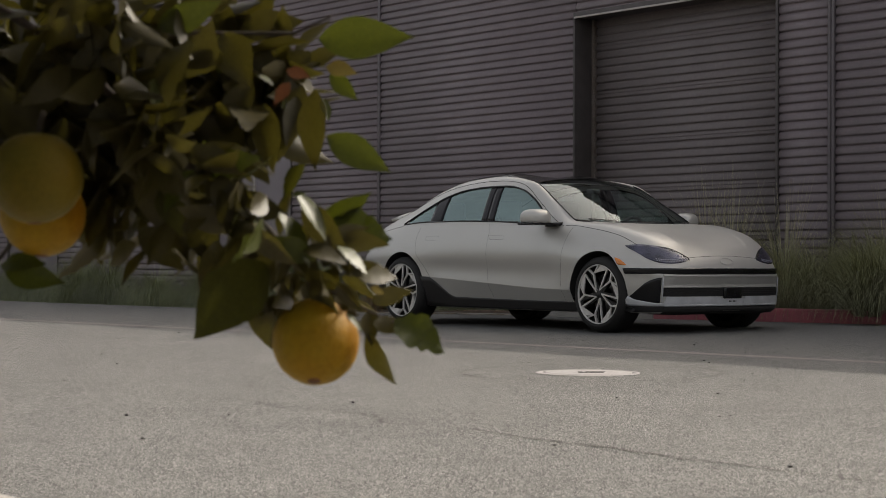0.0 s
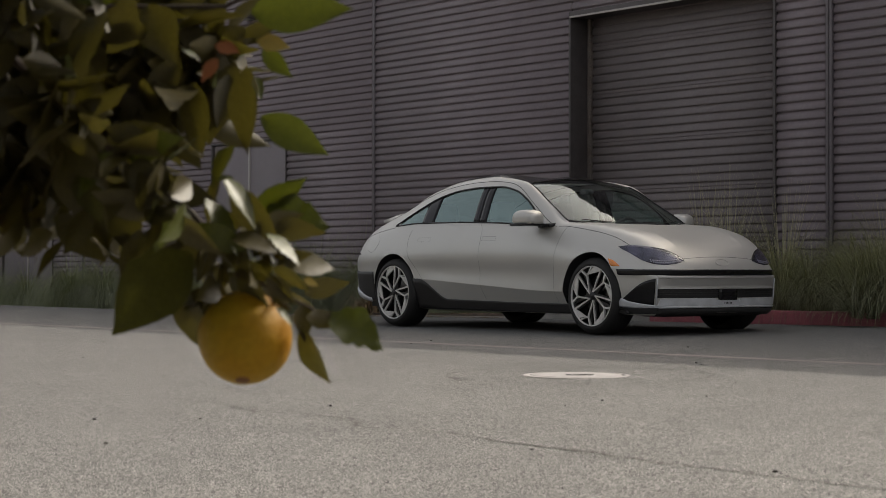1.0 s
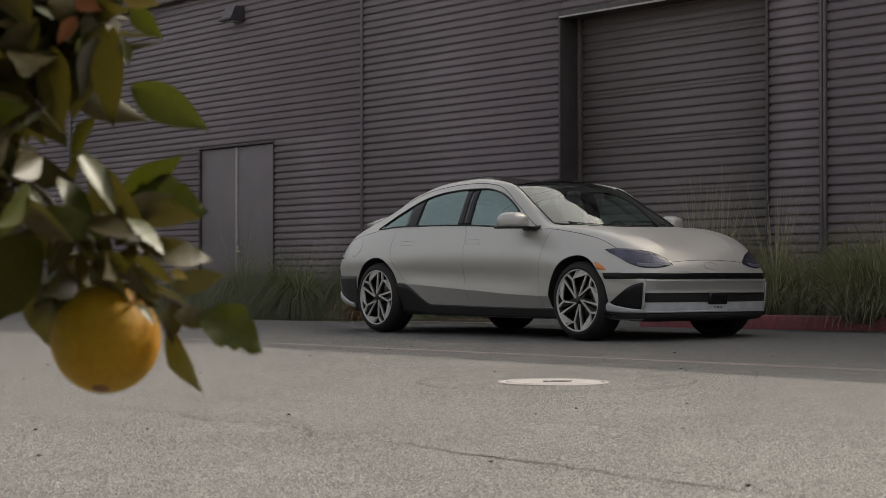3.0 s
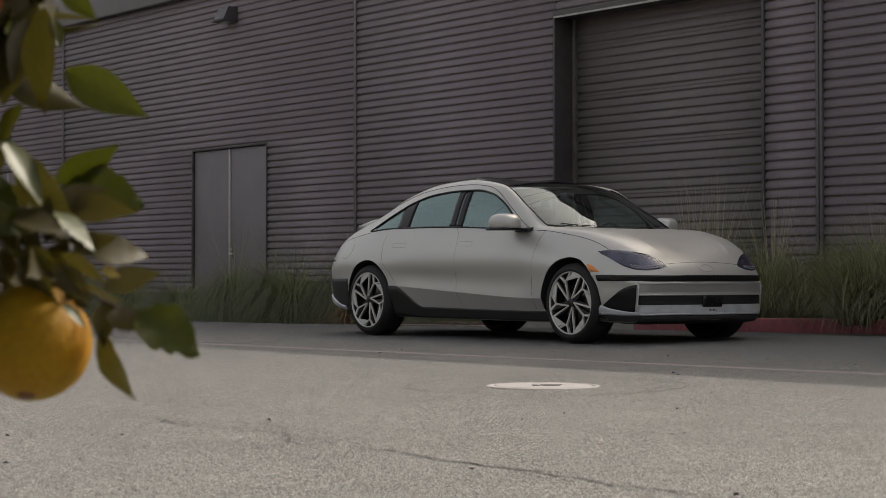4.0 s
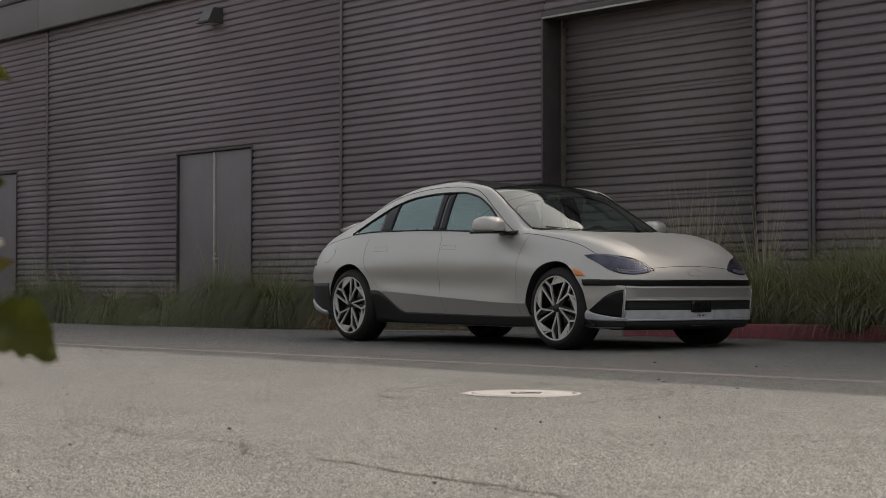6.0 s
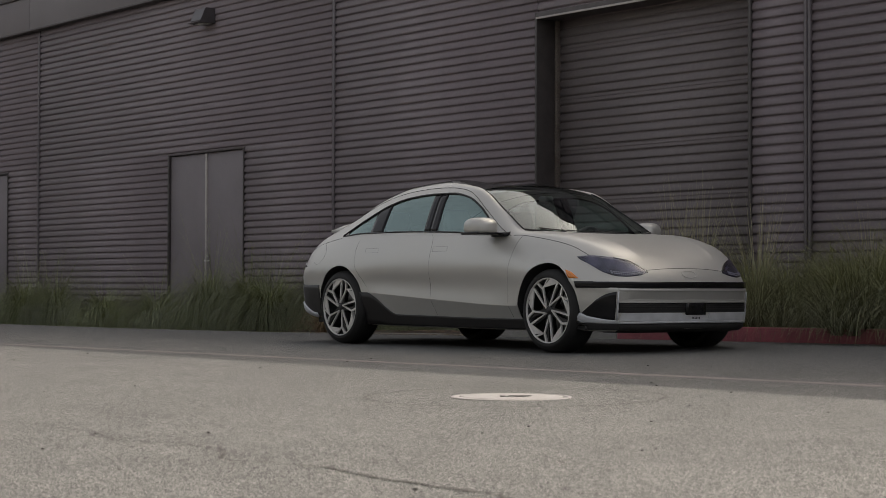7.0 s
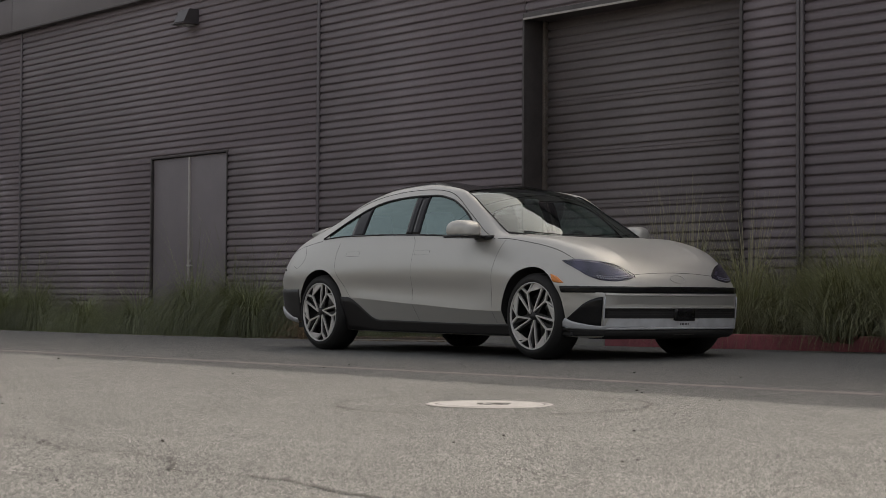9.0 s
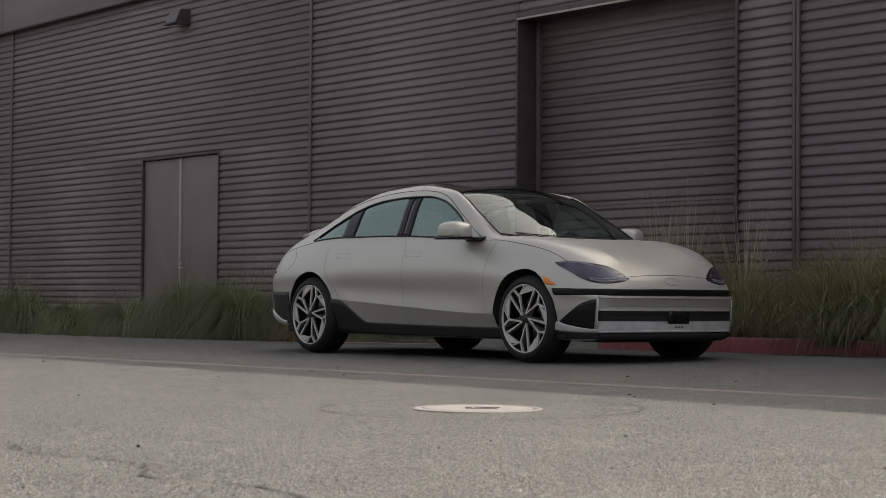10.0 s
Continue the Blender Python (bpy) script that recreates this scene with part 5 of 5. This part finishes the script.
def plant_grasses():
    rnd = random.Random(21)
    mound = [build_grass((2600, 1.04, 2.55, 0.10, 0.16, 1.05, 0.0052, M_BLADE), 40 + i) for i in range(4)]
    tangle = [build_grass((1300, 1.15, 2.2, 0.17, 0.95, 1.0, 0.0066, M_OLIVE), 50 + i) for i in range(3)]
    stalky = [build_grass((1150, 1.2, 2.0, 0.17, 0.95, 0.95, 0.0066, M_OLIVE), 60 + i) for i in range(3)]
    for i, top in enumerate(stalky):
        add_stalks(top, 70 + i, (66, 84, 60)[i], 1.62)
    dry = [build_grass((360, 0.55, 2.2, 0.10, 0.4, 0.9, 0.007, M_DRY), 80)]
    used = set()

    def put(kind, x, y, size, label, group, tall=1.0):
        src = rnd.choice(kind)
        m = pose(x, y, ground_z(x, KERB_Y) + (0.09 if x > -5.1 else 0.03), 0, 0, rnd.uniform(0, 360))
        if src not in used:
            used.add(src)
            ob = src
            ob.matrix_world = m
        else:
            ob = copy_thing(src, m)
        wide = 1.20 if kind is mound else 1.08
        ob.scale = (size * wide, size * wide, size * (1.10 if kind is mound else 1.06) * tall * rnd.uniform(0.92, 1.08))
        tagged(ob, label, "ornamental grass", group)

    x = -26.0
    while x < -20.0:
        put(mound, x, rnd.uniform(3.60, 3.80), rnd.uniform(0.78, 1.12), "grey-green fountain grass mound drooping to the road edge", "grasses along the wall")
        x += rnd.uniform(1.25, 1.7)
    for x, size in ((-19.2, 0.85), (-17.5, 0.98), (-16.25, 0.92), (-14.6, 0.82), (-12.95, 0.92), (-11.4, 1.04), (-9.85, 1.10)):
        put(mound, x, 3.66, size, "grey-green fountain grass mound drooping to the road edge", "grasses along the wall")
    for x, size in ((-17.9, 0.95), (-11.1, 1.0), (-10.4, 0.8), (-9.3, 0.95), (-8.7, 0.75)):
        put(mound, x, 4.12, size, "small grey-green grass mound against the wall", "grasses along the wall")
    put(dry, -8.35, 3.56, 1.1, "small tuft of dry brown grass at the road edge", "dry grass")
    for x in (-7.7, -6.9, -6.1, -5.2, -4.4):
        put(mound, x, rnd.uniform(3.85, 4.0), rnd.uniform(0.42, 0.58), "low green grass clump beside the red kerb", "low grasses")
    for x in (-2.6, -2.15, -1.4):
        put(stalky, x, rnd.uniform(3.95, 4.1), rnd.uniform(0.78, 0.9), "green grass clump with tall dry seed stalks", "stalked grasses")
    for x, size in ((0.12, 0.86), (0.30, 0.90), (0.88, 0.92), (1.05, 0.9)):
        put(tangle, x, 3.55, size, "tangled grey-olive grass clump spilling over the red kerb", "tangled grasses")
    x = -0.95
    while x < 4.6:
        size = 0.78 + 0.24 * smooth_step(-0.5, 2.0, x)
        put(tangle, x, rnd.uniform(4.0, 4.1), size * 0.92 * rnd.uniform(0.92, 1.1), "tangled grey-olive grass clump spilling over the red kerb", "tangled grasses")
        put(stalky if rnd.random() < 0.65 else tangle, x + 0.28, rnd.uniform(4.18, 4.3), size * rnd.uniform(0.9, 1.06), "tall green grass clump against the wall with dry stalks", "stalked grasses", 1.06 + 0.12 * smooth_step(-0.4, 0.8, x))
        x += rnd.uniform(0.46, 0.62)


plant_grasses()

# dry litter along the foot of the grasses
rnd = random.Random(33)
bm = bmesh.new()
for i in range(3200):
    x = rnd.uniform(-24, -5.2)
    y = KERB_Y + abs(rnd.gauss(0, 0.10)) - 0.10
    z = ground_z(x, y) + 0.006 + (0.04 if y > KERB_Y else 0)
    az = rnd.uniform(0, 6.28)
    blade(bm, (x, y, z), az, rnd.uniform(0.03, 0.12), 1.3, 1.75, rnd.uniform(0.006, 0.016), 3)
tagged(link("dry_litter", bm, M_DRY, settle=False), "brown dry leaves and straw along the road edge", "litter", kind="stuff")

# ---------------------------------------------------------------- citrus tree
M_LEAF = leaf_mat("citrus_leaf", (0.045, 0.0365, 0.012), (0.030, 0.025, 0.008), 0.46, 0.20, spec=0.28)
M_YOUNG = leaf_mat("young_citrus_leaf", (0.050, 0.056, 0.010), (0.032, 0.039, 0.008), 0.44, 0.20, spec=0.30)
M_OLD = leaf_mat("old_citrus_leaf", (0.044, 0.042, 0.010), (0.032, 0.031, 0.008), 0.55, 0.26, spec=0.2)
M_BARK = mat("citrus_bark", (0.12, 0.095, 0.07), 0.9, color2=(0.07, 0.055, 0.045), scale=20, fine=0.3, bump=0.8, bump_scale=60)
M_TWIG = mat("green_brown_twig", (0.035, 0.028, 0.016), 0.85, color2=(0.04, 0.025, 0.02), scale=20, fine=0.2)
M_PEEL = mat("orange_peel", (0.265, 0.115, 0.004), 0.6, color2=(0.235, 0.150, 0.009), scale=5, fine=0.08, bump=0.55, bump_scale=85, spec=0.15, stain=0.15)
# greenish half-ripe peel, its colour also darkened to stand in for leaf shade
M_GREENISH_SHADED = mat("half_ripe_shaded_peel", (0.130, 0.082, 0.006), 0.6, color2=(0.100, 0.080, 0.009), scale=6, fine=0.08, bump=0.55, bump_scale=85, spec=0.15, stain=0.15)
M_SCAR = mat("dried_scar", (0.12, 0.05, 0.02), 0.9, fine=0.2)
M_CALYX = mat("green_calyx", (0.10, 0.11, 0.035), 0.7, fine=0.2)


def leaf_mesh(name, material, wide, fold, droop, wave, seed):
    """A citrus leaf one metre long: a pointed oval, folded along its rib and curling down to the tip."""
    rnd = random.Random(seed)
    bm = bmesh.new()
    n, rows = 14, []
    for i in range(n + 1):
        k = i / n
        w = wide * max(0.012, math.sin(math.pi * (0.03 + 0.965 * k ** 0.82))) ** 1.12 * (1 + 0.5 * wave * math.sin(k * 23 + seed))
        z = -droop * k * k
        ph = rnd.uniform(0, 6)
        edge = fold * w + wave * math.sin(k * 9 + ph)
        rows.append([bm.verts.new((k, s * w, z + (edge if abs(s) == 1 else edge * 0.35 if s else 0))) for s in (-1, -0.5, 0, 0.5, 1)])
    for u, v in zip(rows, rows[1:]):
        for j in range(4):
            bm.faces.new((u[j], v[j], v[j + 1], u[j + 1]))
    bmesh.ops.recalc_face_normals(bm, faces=bm.faces)
    me = bpy.data.meshes.new(name)
    bm.to_mesh(me)
    bm.free()
    me.shade_smooth()
    me.materials.append(material)
    return me


BROAD = leaf_mesh("leaf", M_OLD, 0.36, 0.12, 0.10, 0.015, 9)
CRINKLED = leaf_mesh("leaf", M_YOUNG, 0.31, 0.16, 0.14, 0.055, 17)
LEAVES = [leaf_mesh("leaf", M_LEAF, 0.23, 0.22, 0.16, 0.012, 1), leaf_mesh("leaf", M_LEAF, 0.26, 0.12, 0.28, 0.018, 2), leaf_mesh("leaf", M_LEAF, 0.21, 0.32, 0.08, 0.010, 3)]
MIXED = leaf_mesh("leaf", M_OLD, 0.27, 0.2, 0.15, 0.02, 6)
GREY = leaf_mesh("leaf", M_LEAF, 0.32, 0.30, 0.22, 0.035, 7)
YOUNG = [leaf_mesh("leaf", M_YOUNG, 0.22, 0.25, 0.12, 0.014, 4), leaf_mesh("leaf", M_YOUNG, 0.24, 0.10, 0.22, 0.02, 5)]


DEAD = leaf_mesh("leaf", mat("dead_orange_leaf", (0.30, 0.095, 0.03), 0.8, color2=(0.18, 0.07, 0.03), scale=30, fine=0.3), 0.26, 0.2, 0.1, 0.03, 11)
YELLOW = leaf_mesh("leaf", mat("yellowing_leaf", (0.30, 0.20, 0.03), 0.6, color2=(0.22, 0.17, 0.03), scale=20, fine=0.2), 0.28, 0.15, 0.2, 0.02, 12)
SPOTS = ((DEAD, (9.108, -9.185, 1.003), (9.151, -9.161, 0.989)),
         (DEAD, (9.128, -9.191, 0.977), (9.109, -9.215, 0.936)),
         (YELLOW, (9.17, -9.137, 1.008), (9.22, -9.104, 0.998)),
         (YELLOW, (9.3, -9.125, 0.593), (9.315, -9.105, 0.582)),
         (YOUNG[0], (9.2, -9.224, 0.769), (9.256, -9.184, 0.683)),
         (YOUNG[1], (9.182, -9.247, 0.73), (9.241, -9.202, 0.645)),
         (YOUNG[0], (9.122, -9.275, 0.72), (9.156, -9.247, 0.673)),
         (YOUNG[1], (9.279, -9.185, 0.669), (9.334, -9.147, 0.628)),
         (YOUNG[0], (9.312, -9.189, 0.546), (9.333, -9.163, 0.515)),
         (YOUNG[1], (9.107, -9.252, 0.99), (9.145, -9.234, 0.976)),
         (YOUNG[0], (9.077, -9.336, 0.842), (9.093, -9.331, 0.813)),
         (YOUNG[1], (9.211, -9.243, 0.759), (9.236, -9.227, 0.77)))


def leaf_pose(base, tip, roll, face=(0, 0, 1)):
    b, t = Vector(base), Vector(tip)
    d = t - b
    x = d.normalized()
    y = Vector(face).cross(x)
    y = y.normalized() if y.length > 0.05 else Vector((0, 1, 0))
    z = x.cross(y)
    m = Matrix((x, y, z)).transposed().to_4x4() @ pose(0, 0, 0, roll)
    return Matrix.Translation(b) @ m @ Matrix.Scale(d.length, 4)


GLARE = Vector((0.77, 0.19, 0.61))


def build_tree():
    rnd = random.Random(31)
    base = (7.75, -11.0, ground_z(7.75, -11.0) + 0.02)
    tree = empty("citrus_tree", *base)
    off = -Vector(base)

    def add(name, bm, material, label=""):
        ob = part(name, bm, material, tree, label)
        ob.location = off
        return ob

    single, deep = [], bmesh.new()

    def add_leaf(mesh, m):
        if len(single) < 290:
            ob = new("leaf", mesh)
            ob.parent = tree
            ob.matrix_local = Matrix.Translation(off) @ m
            single.append(ob)
        else:
            n = len(deep.verts)
            deep.from_mesh(mesh)
            deep.verts.ensure_lookup_table()
            bmesh.ops.transform(deep, matrix=m, verts=deep.verts[n:])

    add("trunk", tube([(7.75, -11.0, base[2] - 0.05), (7.77, -10.98, 0.25), (7.72, -10.94, 0.6), (7.8, -10.85, 1.0), (7.85, -10.75, 1.35)], 0.085, n=12, r_end=0.05), M_BARK, "rough grey-brown trunk")
    limb = [(7.85, -10.75, 1.3), (8.05, -10.45, 1.5), (8.3, -10.15, 1.52), (8.535, -9.91, 1.403)]
    add("limb", tube(limb, 0.045, n=10, r_end=0.026), M_BARK)
    for tip in ((7.6, -10.2, 2.5), (9.6, -10.9, 2.3), (9.6, -9.7, 2.4), (8.4, -9.4, 2.6), (10.3, -10.4, 2.2), (11.5, -12.0, 2.0), (9.5, -12.5, 2.2), (12.6, -11.2, 2.2)):
        mid = (Vector((7.82, -10.8, 1.3)) + Vector(tip)) / 2 + Vector((0, 0, 0.1))
        add("limb", tube([(7.82, -10.8, 1.25), mid, tip], 0.04, n=8, r_end=0.012), M_BARK)
    main = [(8.535, -9.91, 1.403), (8.686, -9.713, 1.2), (8.844, -9.508, 1.04), (8.953, -9.398, 0.888), (9.057, -9.311, 0.78), (9.124, -9.241, 0.706), (9.186, -9.193, 0.622), (9.196, -9.179, 0.57)]
    upper = [(8.844, -9.508, 1.04), (8.895, -9.28, 1.085), (9.023, -9.114, 1.086), (9.15, -9.114, 1.106)]
    outer = [(8.535, -9.91, 1.403), (8.659, -9.746, 1.006), (8.764, -9.609, 0.867), (8.783, -9.582, 0.685), (8.75, -9.624, 0.62)]
    inner = [(9.057, -9.311, 0.78), (8.904, -9.103, 0.882), (8.84, -8.96, 0.98)]
    side = [(9.19, -9.185, 0.60), (9.235, -9.145, 0.575), (9.27, -9.105, 0.548), (9.304, -9.071, 0.527)]
    back = [(8.535, -9.91, 1.403), (8.62, -9.55, 1.28), (8.75, -9.3, 1.24), (8.9, -9.1, 1.22)]
    for line, r in ((main, 0.010), (upper, 0.006), (outer, 0.009), (inner, 0.005), (side, 0.0042), (back, 0.011)):
        add("twig", tube(line, r, n=7, r_end=r * 0.45), M_TWIG)
    # leaves that can be told apart: base, tip, roll, sort
    sorts = [LEAVES, YOUNG, [BROAD], [CRINKLED], [MIXED], [GREY]]
    at_fruit = (((8.769, -9.599, 0.62), (8.88, -9.538, 0.601), 10, 1), ((8.763, -9.607, 0.631), (8.855, -9.57, 0.647), -20, 1))
    at_tip = (((9.158, -9.262, 0.637), (9.116, -9.395, 0.505), 10, 2), ((9.304, -9.071, 0.535), (9.402, -9.034, 0.482), -15, 3),
             ((9.271, -9.114, 0.508), (9.337, -9.11, 0.415), 50, 0),
             ((9.075, -9.07, 0.884), (9.165, -8.984, 0.816), 12, 1),
             ((9.083, -9.088, 0.72), (9.167, -9.029, 0.766), 55, 1),
             ((9.089, -9.081, 0.713), (9.205, -9.011, 0.691), -8, 3))
    upper_leaves = (((9.096, -9.103, 1.069), (9.251, -9.0, 1.068), 25, 1),
             ((9.133, -9.103, 0.999), (9.188, -9.08, 0.947), 20, 1),
             ((9.099, -9.113, 0.97), (9.106, -9.135, 0.817), 30, 0),
             ((9.01, -9.098, 0.965), (9.023, -9.128, 0.863), -30, 0),
             ((9.014, -9.174, 0.944), (9.043, -9.183, 0.813), 20, 0),
             ((8.958, -9.086, 1.067), (8.973, -9.129, 0.961), 35, 0),
             ((9.116, -9.108, 0.952), (9.141, -9.108, 0.909), -30, 1))
    middle_leaves = (((8.951, -9.223, 0.927), (9.004, -9.249, 0.764), 15, 0),
             ((8.965, -9.369, 0.957), (9.01, -9.407, 0.811), -12, 5),
             ((9.009, -9.264, 1.075), (9.079, -9.255, 0.974), 10, 5),
             ((9.0, -9.194, 0.989), (8.954, -9.251, 0.885), -20, 0),
             ((8.846, -9.23, 1.092), (8.9, -9.241, 0.965), 30, 0),
             ((8.858, -9.297, 1.075), (8.87, -9.361, 0.954), -25, 0),
             ((8.876, -9.11, 1.074), (8.91, -9.145, 0.955), 40, 0))
    low_leaves = (((8.991, -9.365, 0.843), (9.006, -9.345, 0.799), 10, 1),
             ((8.982, -9.376, 0.791), (9.023, -9.37, 0.69), 15, 4),
             ((8.98, -9.296, 0.731), (9.012, -9.302, 0.634), 5, 5),
             ((8.943, -9.394, 0.826), (8.992, -9.394, 0.681), 30, 0),
             ((9.055, -9.282, 0.755), (9.137, -9.207, 0.728), 20, 0),
             ((9.144, -9.168, 0.824), (9.095, -9.197, 0.756), 30, 4),
             ((9.183, -9.198, 0.75), (9.253, -9.153, 0.652), 35, 0),
             ((9.042, -9.296, 0.677), (9.052, -9.314, 0.553), -30, 0),
             ((9.105, -9.247, 0.582), (9.14, -9.247, 0.468), 30, 0))
    for b, t, roll, sort in at_fruit + at_tip + upper_leaves + middle_leaves + low_leaves:
        add_leaf(rnd.choice(sorts[sort]), leaf_pose(b, t, roll, (0.72, -0.62, 0.35)))
    for mesh, b, t in SPOTS:
        add_leaf(mesh, leaf_pose(b, t, 0, GLARE if mesh in YOUNG else (0.72, -0.62, 0.35)))
    # the foliage along the twigs
    def foliage(line, count, reach, start=0.0, end=1.0, sizes=(0.10, 0.16), share=0.16):
        pts = [Vector(p) for p in line]
        for i in range(count):
            k = (start + (end - start) * rnd.random()) * (len(pts) - 1)
            a = min(int(k), len(pts) - 2)
            p = pts[a].lerp(pts[a + 1], k - a) + Vector([min(max(rnd.gauss(0, 1), -1.5), 1.5) * reach * c for c in (1, 1, 0.8)])
            d = Vector((rnd.gauss(0.1, 0.7), rnd.gauss(0, 0.7), rnd.gauss(-0.35, 0.6))).normalized() * rnd.uniform(*sizes)
            m = leaf_pose(p, p + d, rnd.uniform(-180, 180))
            while abs(m.col[2].to_3d().normalized().dot(GLARE)) > 0.92:
                m = leaf_pose(p, p + d, rnd.uniform(-180, 180))
                d.z += rnd.uniform(-0.02, 0.02)
            add_leaf(rnd.choice(YOUNG) if rnd.random() < share else rnd.choice(LEAVES), m)

    high, mass, right = [(8.449, -9.582, 1.081), (8.583, -9.408, 1.049), (8.698, -9.259, 1.06), (8.841, -9.154, 1.033)], [(8.497, -9.597, 0.899), (8.642, -9.41, 0.899), (8.795, -9.293, 0.894), (8.86, -9.209, 0.884)], [(8.851, -9.142, 1.033), (8.921, -9.1, 1.029), (8.99, -9.075, 0.973)]
    low, spray, hang = [(8.713, -9.397, 0.783), (8.822, -9.338, 0.76), (8.901, -9.317, 0.768)], [(9.112, -9.206, 0.677), (9.193, -9.166, 0.648), (9.256, -9.149, 0.61)], [(9.003, -9.265, 0.678), (9.106, -9.213, 0.648), (9.134, -9.207, 0.563)]
    for line in (high, mass, low):
        add("twig", tube([main[2]] + line[1:], 0.006, n=6, r_end=0.003), M_TWIG)
    stem = [(9.1, -9.387, 0.803), (9.157, -9.345, 0.747), (9.21, -9.292, 0.692)]
    foliage([(8.956, -9.579, 1.034), (9.041, -9.499, 0.939), (9.118, -9.396, 0.811)], 46, 0.03, 0.0, 1.0, (0.10, 0.14), 0.05)
    # loose leaf cluster out of view, added to shade the left fruit
    foliage([(9.099, -10.159, 1.106), (9.164, -10.074, 0.999), (9.135, -10.027, 0.761)], 60, 0.07, 0.0, 1.0, (0.11, 0.16), 0.05)
    foliage([(8.804, -9.475, 0.797), (8.908, -9.421, 0.72), (9.025, -9.353, 0.708)], 11, 0.04, 0.0, 1.0, (0.10, 0.14), 0.15)
    foliage([(8.872, -9.636, 1.104), (8.975, -9.503, 1.083), (9.071, -9.38, 1.062)], 34, 0.05, 0.0, 1.0, (0.11, 0.16), 0.04)
    foliage(stem, 30, 0.03, 0.0, 1.0, (0.08, 0.12), 0.25)
    foliage([high[3], right[0], right[1]], 42, 0.045, 0.0, 1.0, (0.10, 0.15), 0.08)
    foliage(right, 26, 0.035, 0.0, 1.0, (0.09, 0.13))
    foliage(spray, 34, 0.035, 0.0, 1.0, (0.06, 0.10), 0.6)
    foliage(hang, 16, 0.03, 0.0, 1.0, (0.08, 0.12))
    foliage(side, 8, 0.02, 0.1, 0.8, (0.06, 0.09), 0.7)
    foliage(low, 40, 0.045, 0.0, 1.0, (0.10, 0.15), 0.05)
    foliage(mass, 150, 0.07, 0.0, 1.0, (0.11, 0.16), 0.04)
    foliage(high, 190, 0.08, 0.0, 1.0, (0.11, 0.16), 0.04)
    foliage(outer, 90, 0.08, 0.0, 0.5, (0.11, 0.17))
    foliage(back, 60, 0.10, 0.0, 0.85, (0.10, 0.17))
    more = add("foliage", deep, M_LEAF, "dense dark leaves deep in the branch")
    tagged(more, kind="stuff")
    # the crown above, out of view, spread wide to shade the branch
    bm = bmesh.new()
    for i in range(9000):
        while True:
            v = Vector((rnd.uniform(-1, 1), rnd.uniform(-1, 1), rnd.uniform(-0.95, 1)))
            p = Vector((10.2, -11.2, 2.1)) + Vector((v.x * 3.0, v.y * 2.7, v.z * 1.5))
            ahead = (p.x - 12.05) * -0.79 + (p.y + 11.09) * 0.61
            floor = 1.5 if ahead > -0.45 else 0.75
            if 0.45 < v.length < 1 + 0.12 * noise.noise(v * 3) and p.z > floor and p.y < -8.3:
                break
        d = (v.normalized() * 0.6 + Vector((rnd.gauss(0, 0.5), rnd.gauss(0, 0.5), rnd.gauss(-0.3, 0.5)))).normalized() * rnd.uniform(0.10, 0.17)
        x = d.normalized()
        y = x.cross(Vector((rnd.gauss(0, 1), rnd.gauss(0, 1), rnd.gauss(0, 1)))).normalized()
        L = d.length
        vs = [bm.verts.new(p + x * L * a + y * L * b) for a, b in ((0, 0), (0.3, 0.2), (0.7, 0.19), (1, 0), (0.7, -0.19), (0.3, -0.2))]
        bm.faces.new(vs)
    crown = add("crown", bm, M_LEAF, "dense dark green crown of leaves, unseen, shading the branch")
    tagged(crown, kind="stuff")
    tagged(tree, "citrus tree with glossy dark green leaves and a drooping fruiting branch", "citrus tree")


def build_orange(x, y, z, r, tilt, stem, peel, look_of):
    top = empty("orange", x, y, z)
    bm = bmesh.new()
    bmesh.ops.create_uvsphere(bm, u_segments=40, v_segments=24, radius=r)
    for v in bm.verts:
        k = v.co.z / r
        f = 1 + 0.012 * noise.noise(v.co * 20) + 0.02 * noise.noise(v.co * 7)
        if k > 0.85:
            f -= 0.10 * ((k - 0.85) / 0.15) ** 2
        v.co *= f
    part("peel", bm, peel, top, look_of + " peel with fine pores")
    part("blossom_scar", lathe([(0.0, 0), (r * 0.15, 0.001), (r * 0.20, 0.008)], 14, m=pose(0, 0, -r * 1.012, 90)), M_SCAR, top, "dark dry scar")
    bm = bmesh.new()
    for i in range(5):
        a = i * 72
        prism([(0, 0), (r * 0.10, -r * 0.07), (r * 0.26, 0), (r * 0.10, r * 0.07)], 0, 0.004, bm, pose(0, 0, r * 0.90, 90, 0, 0) @ pose(0, 0, 0, 0, a, 0))
    part("calyx", bm, M_CALYX, top)
    part("stem", tube([(0, 0, r * 0.86), Vector(stem) * 0.5 + Vector((0, 0, r * 0.45)), stem], 0.006, n=6), M_TWIG, top)
    top.matrix_world = pose(x, y, z) @ Matrix.Rotation(radians(tilt), 4, Vector((-0.61, -0.79, 0)))
    return tagged(top, look_of + " citrus fruit hanging from the branch", "orange", "citrus fruit")


build_tree()
build_orange(9.197, -9.177, 0.491, 0.081, 28, (0.0, 0.0, 0.11), M_PEEL, "ripe yellow-orange")
build_orange(8.975, -9.635, 0.79, 0.084, 5, (-0.06, 0.04, 0.13), M_GREENISH_SHADED, "shade-darkened greenish-yellow half-ripe")
build_orange(8.815, -9.545, 0.728, 0.081, 10, (-0.03, -0.03, 0.14), M_PEEL, "ripe yellow-orange")
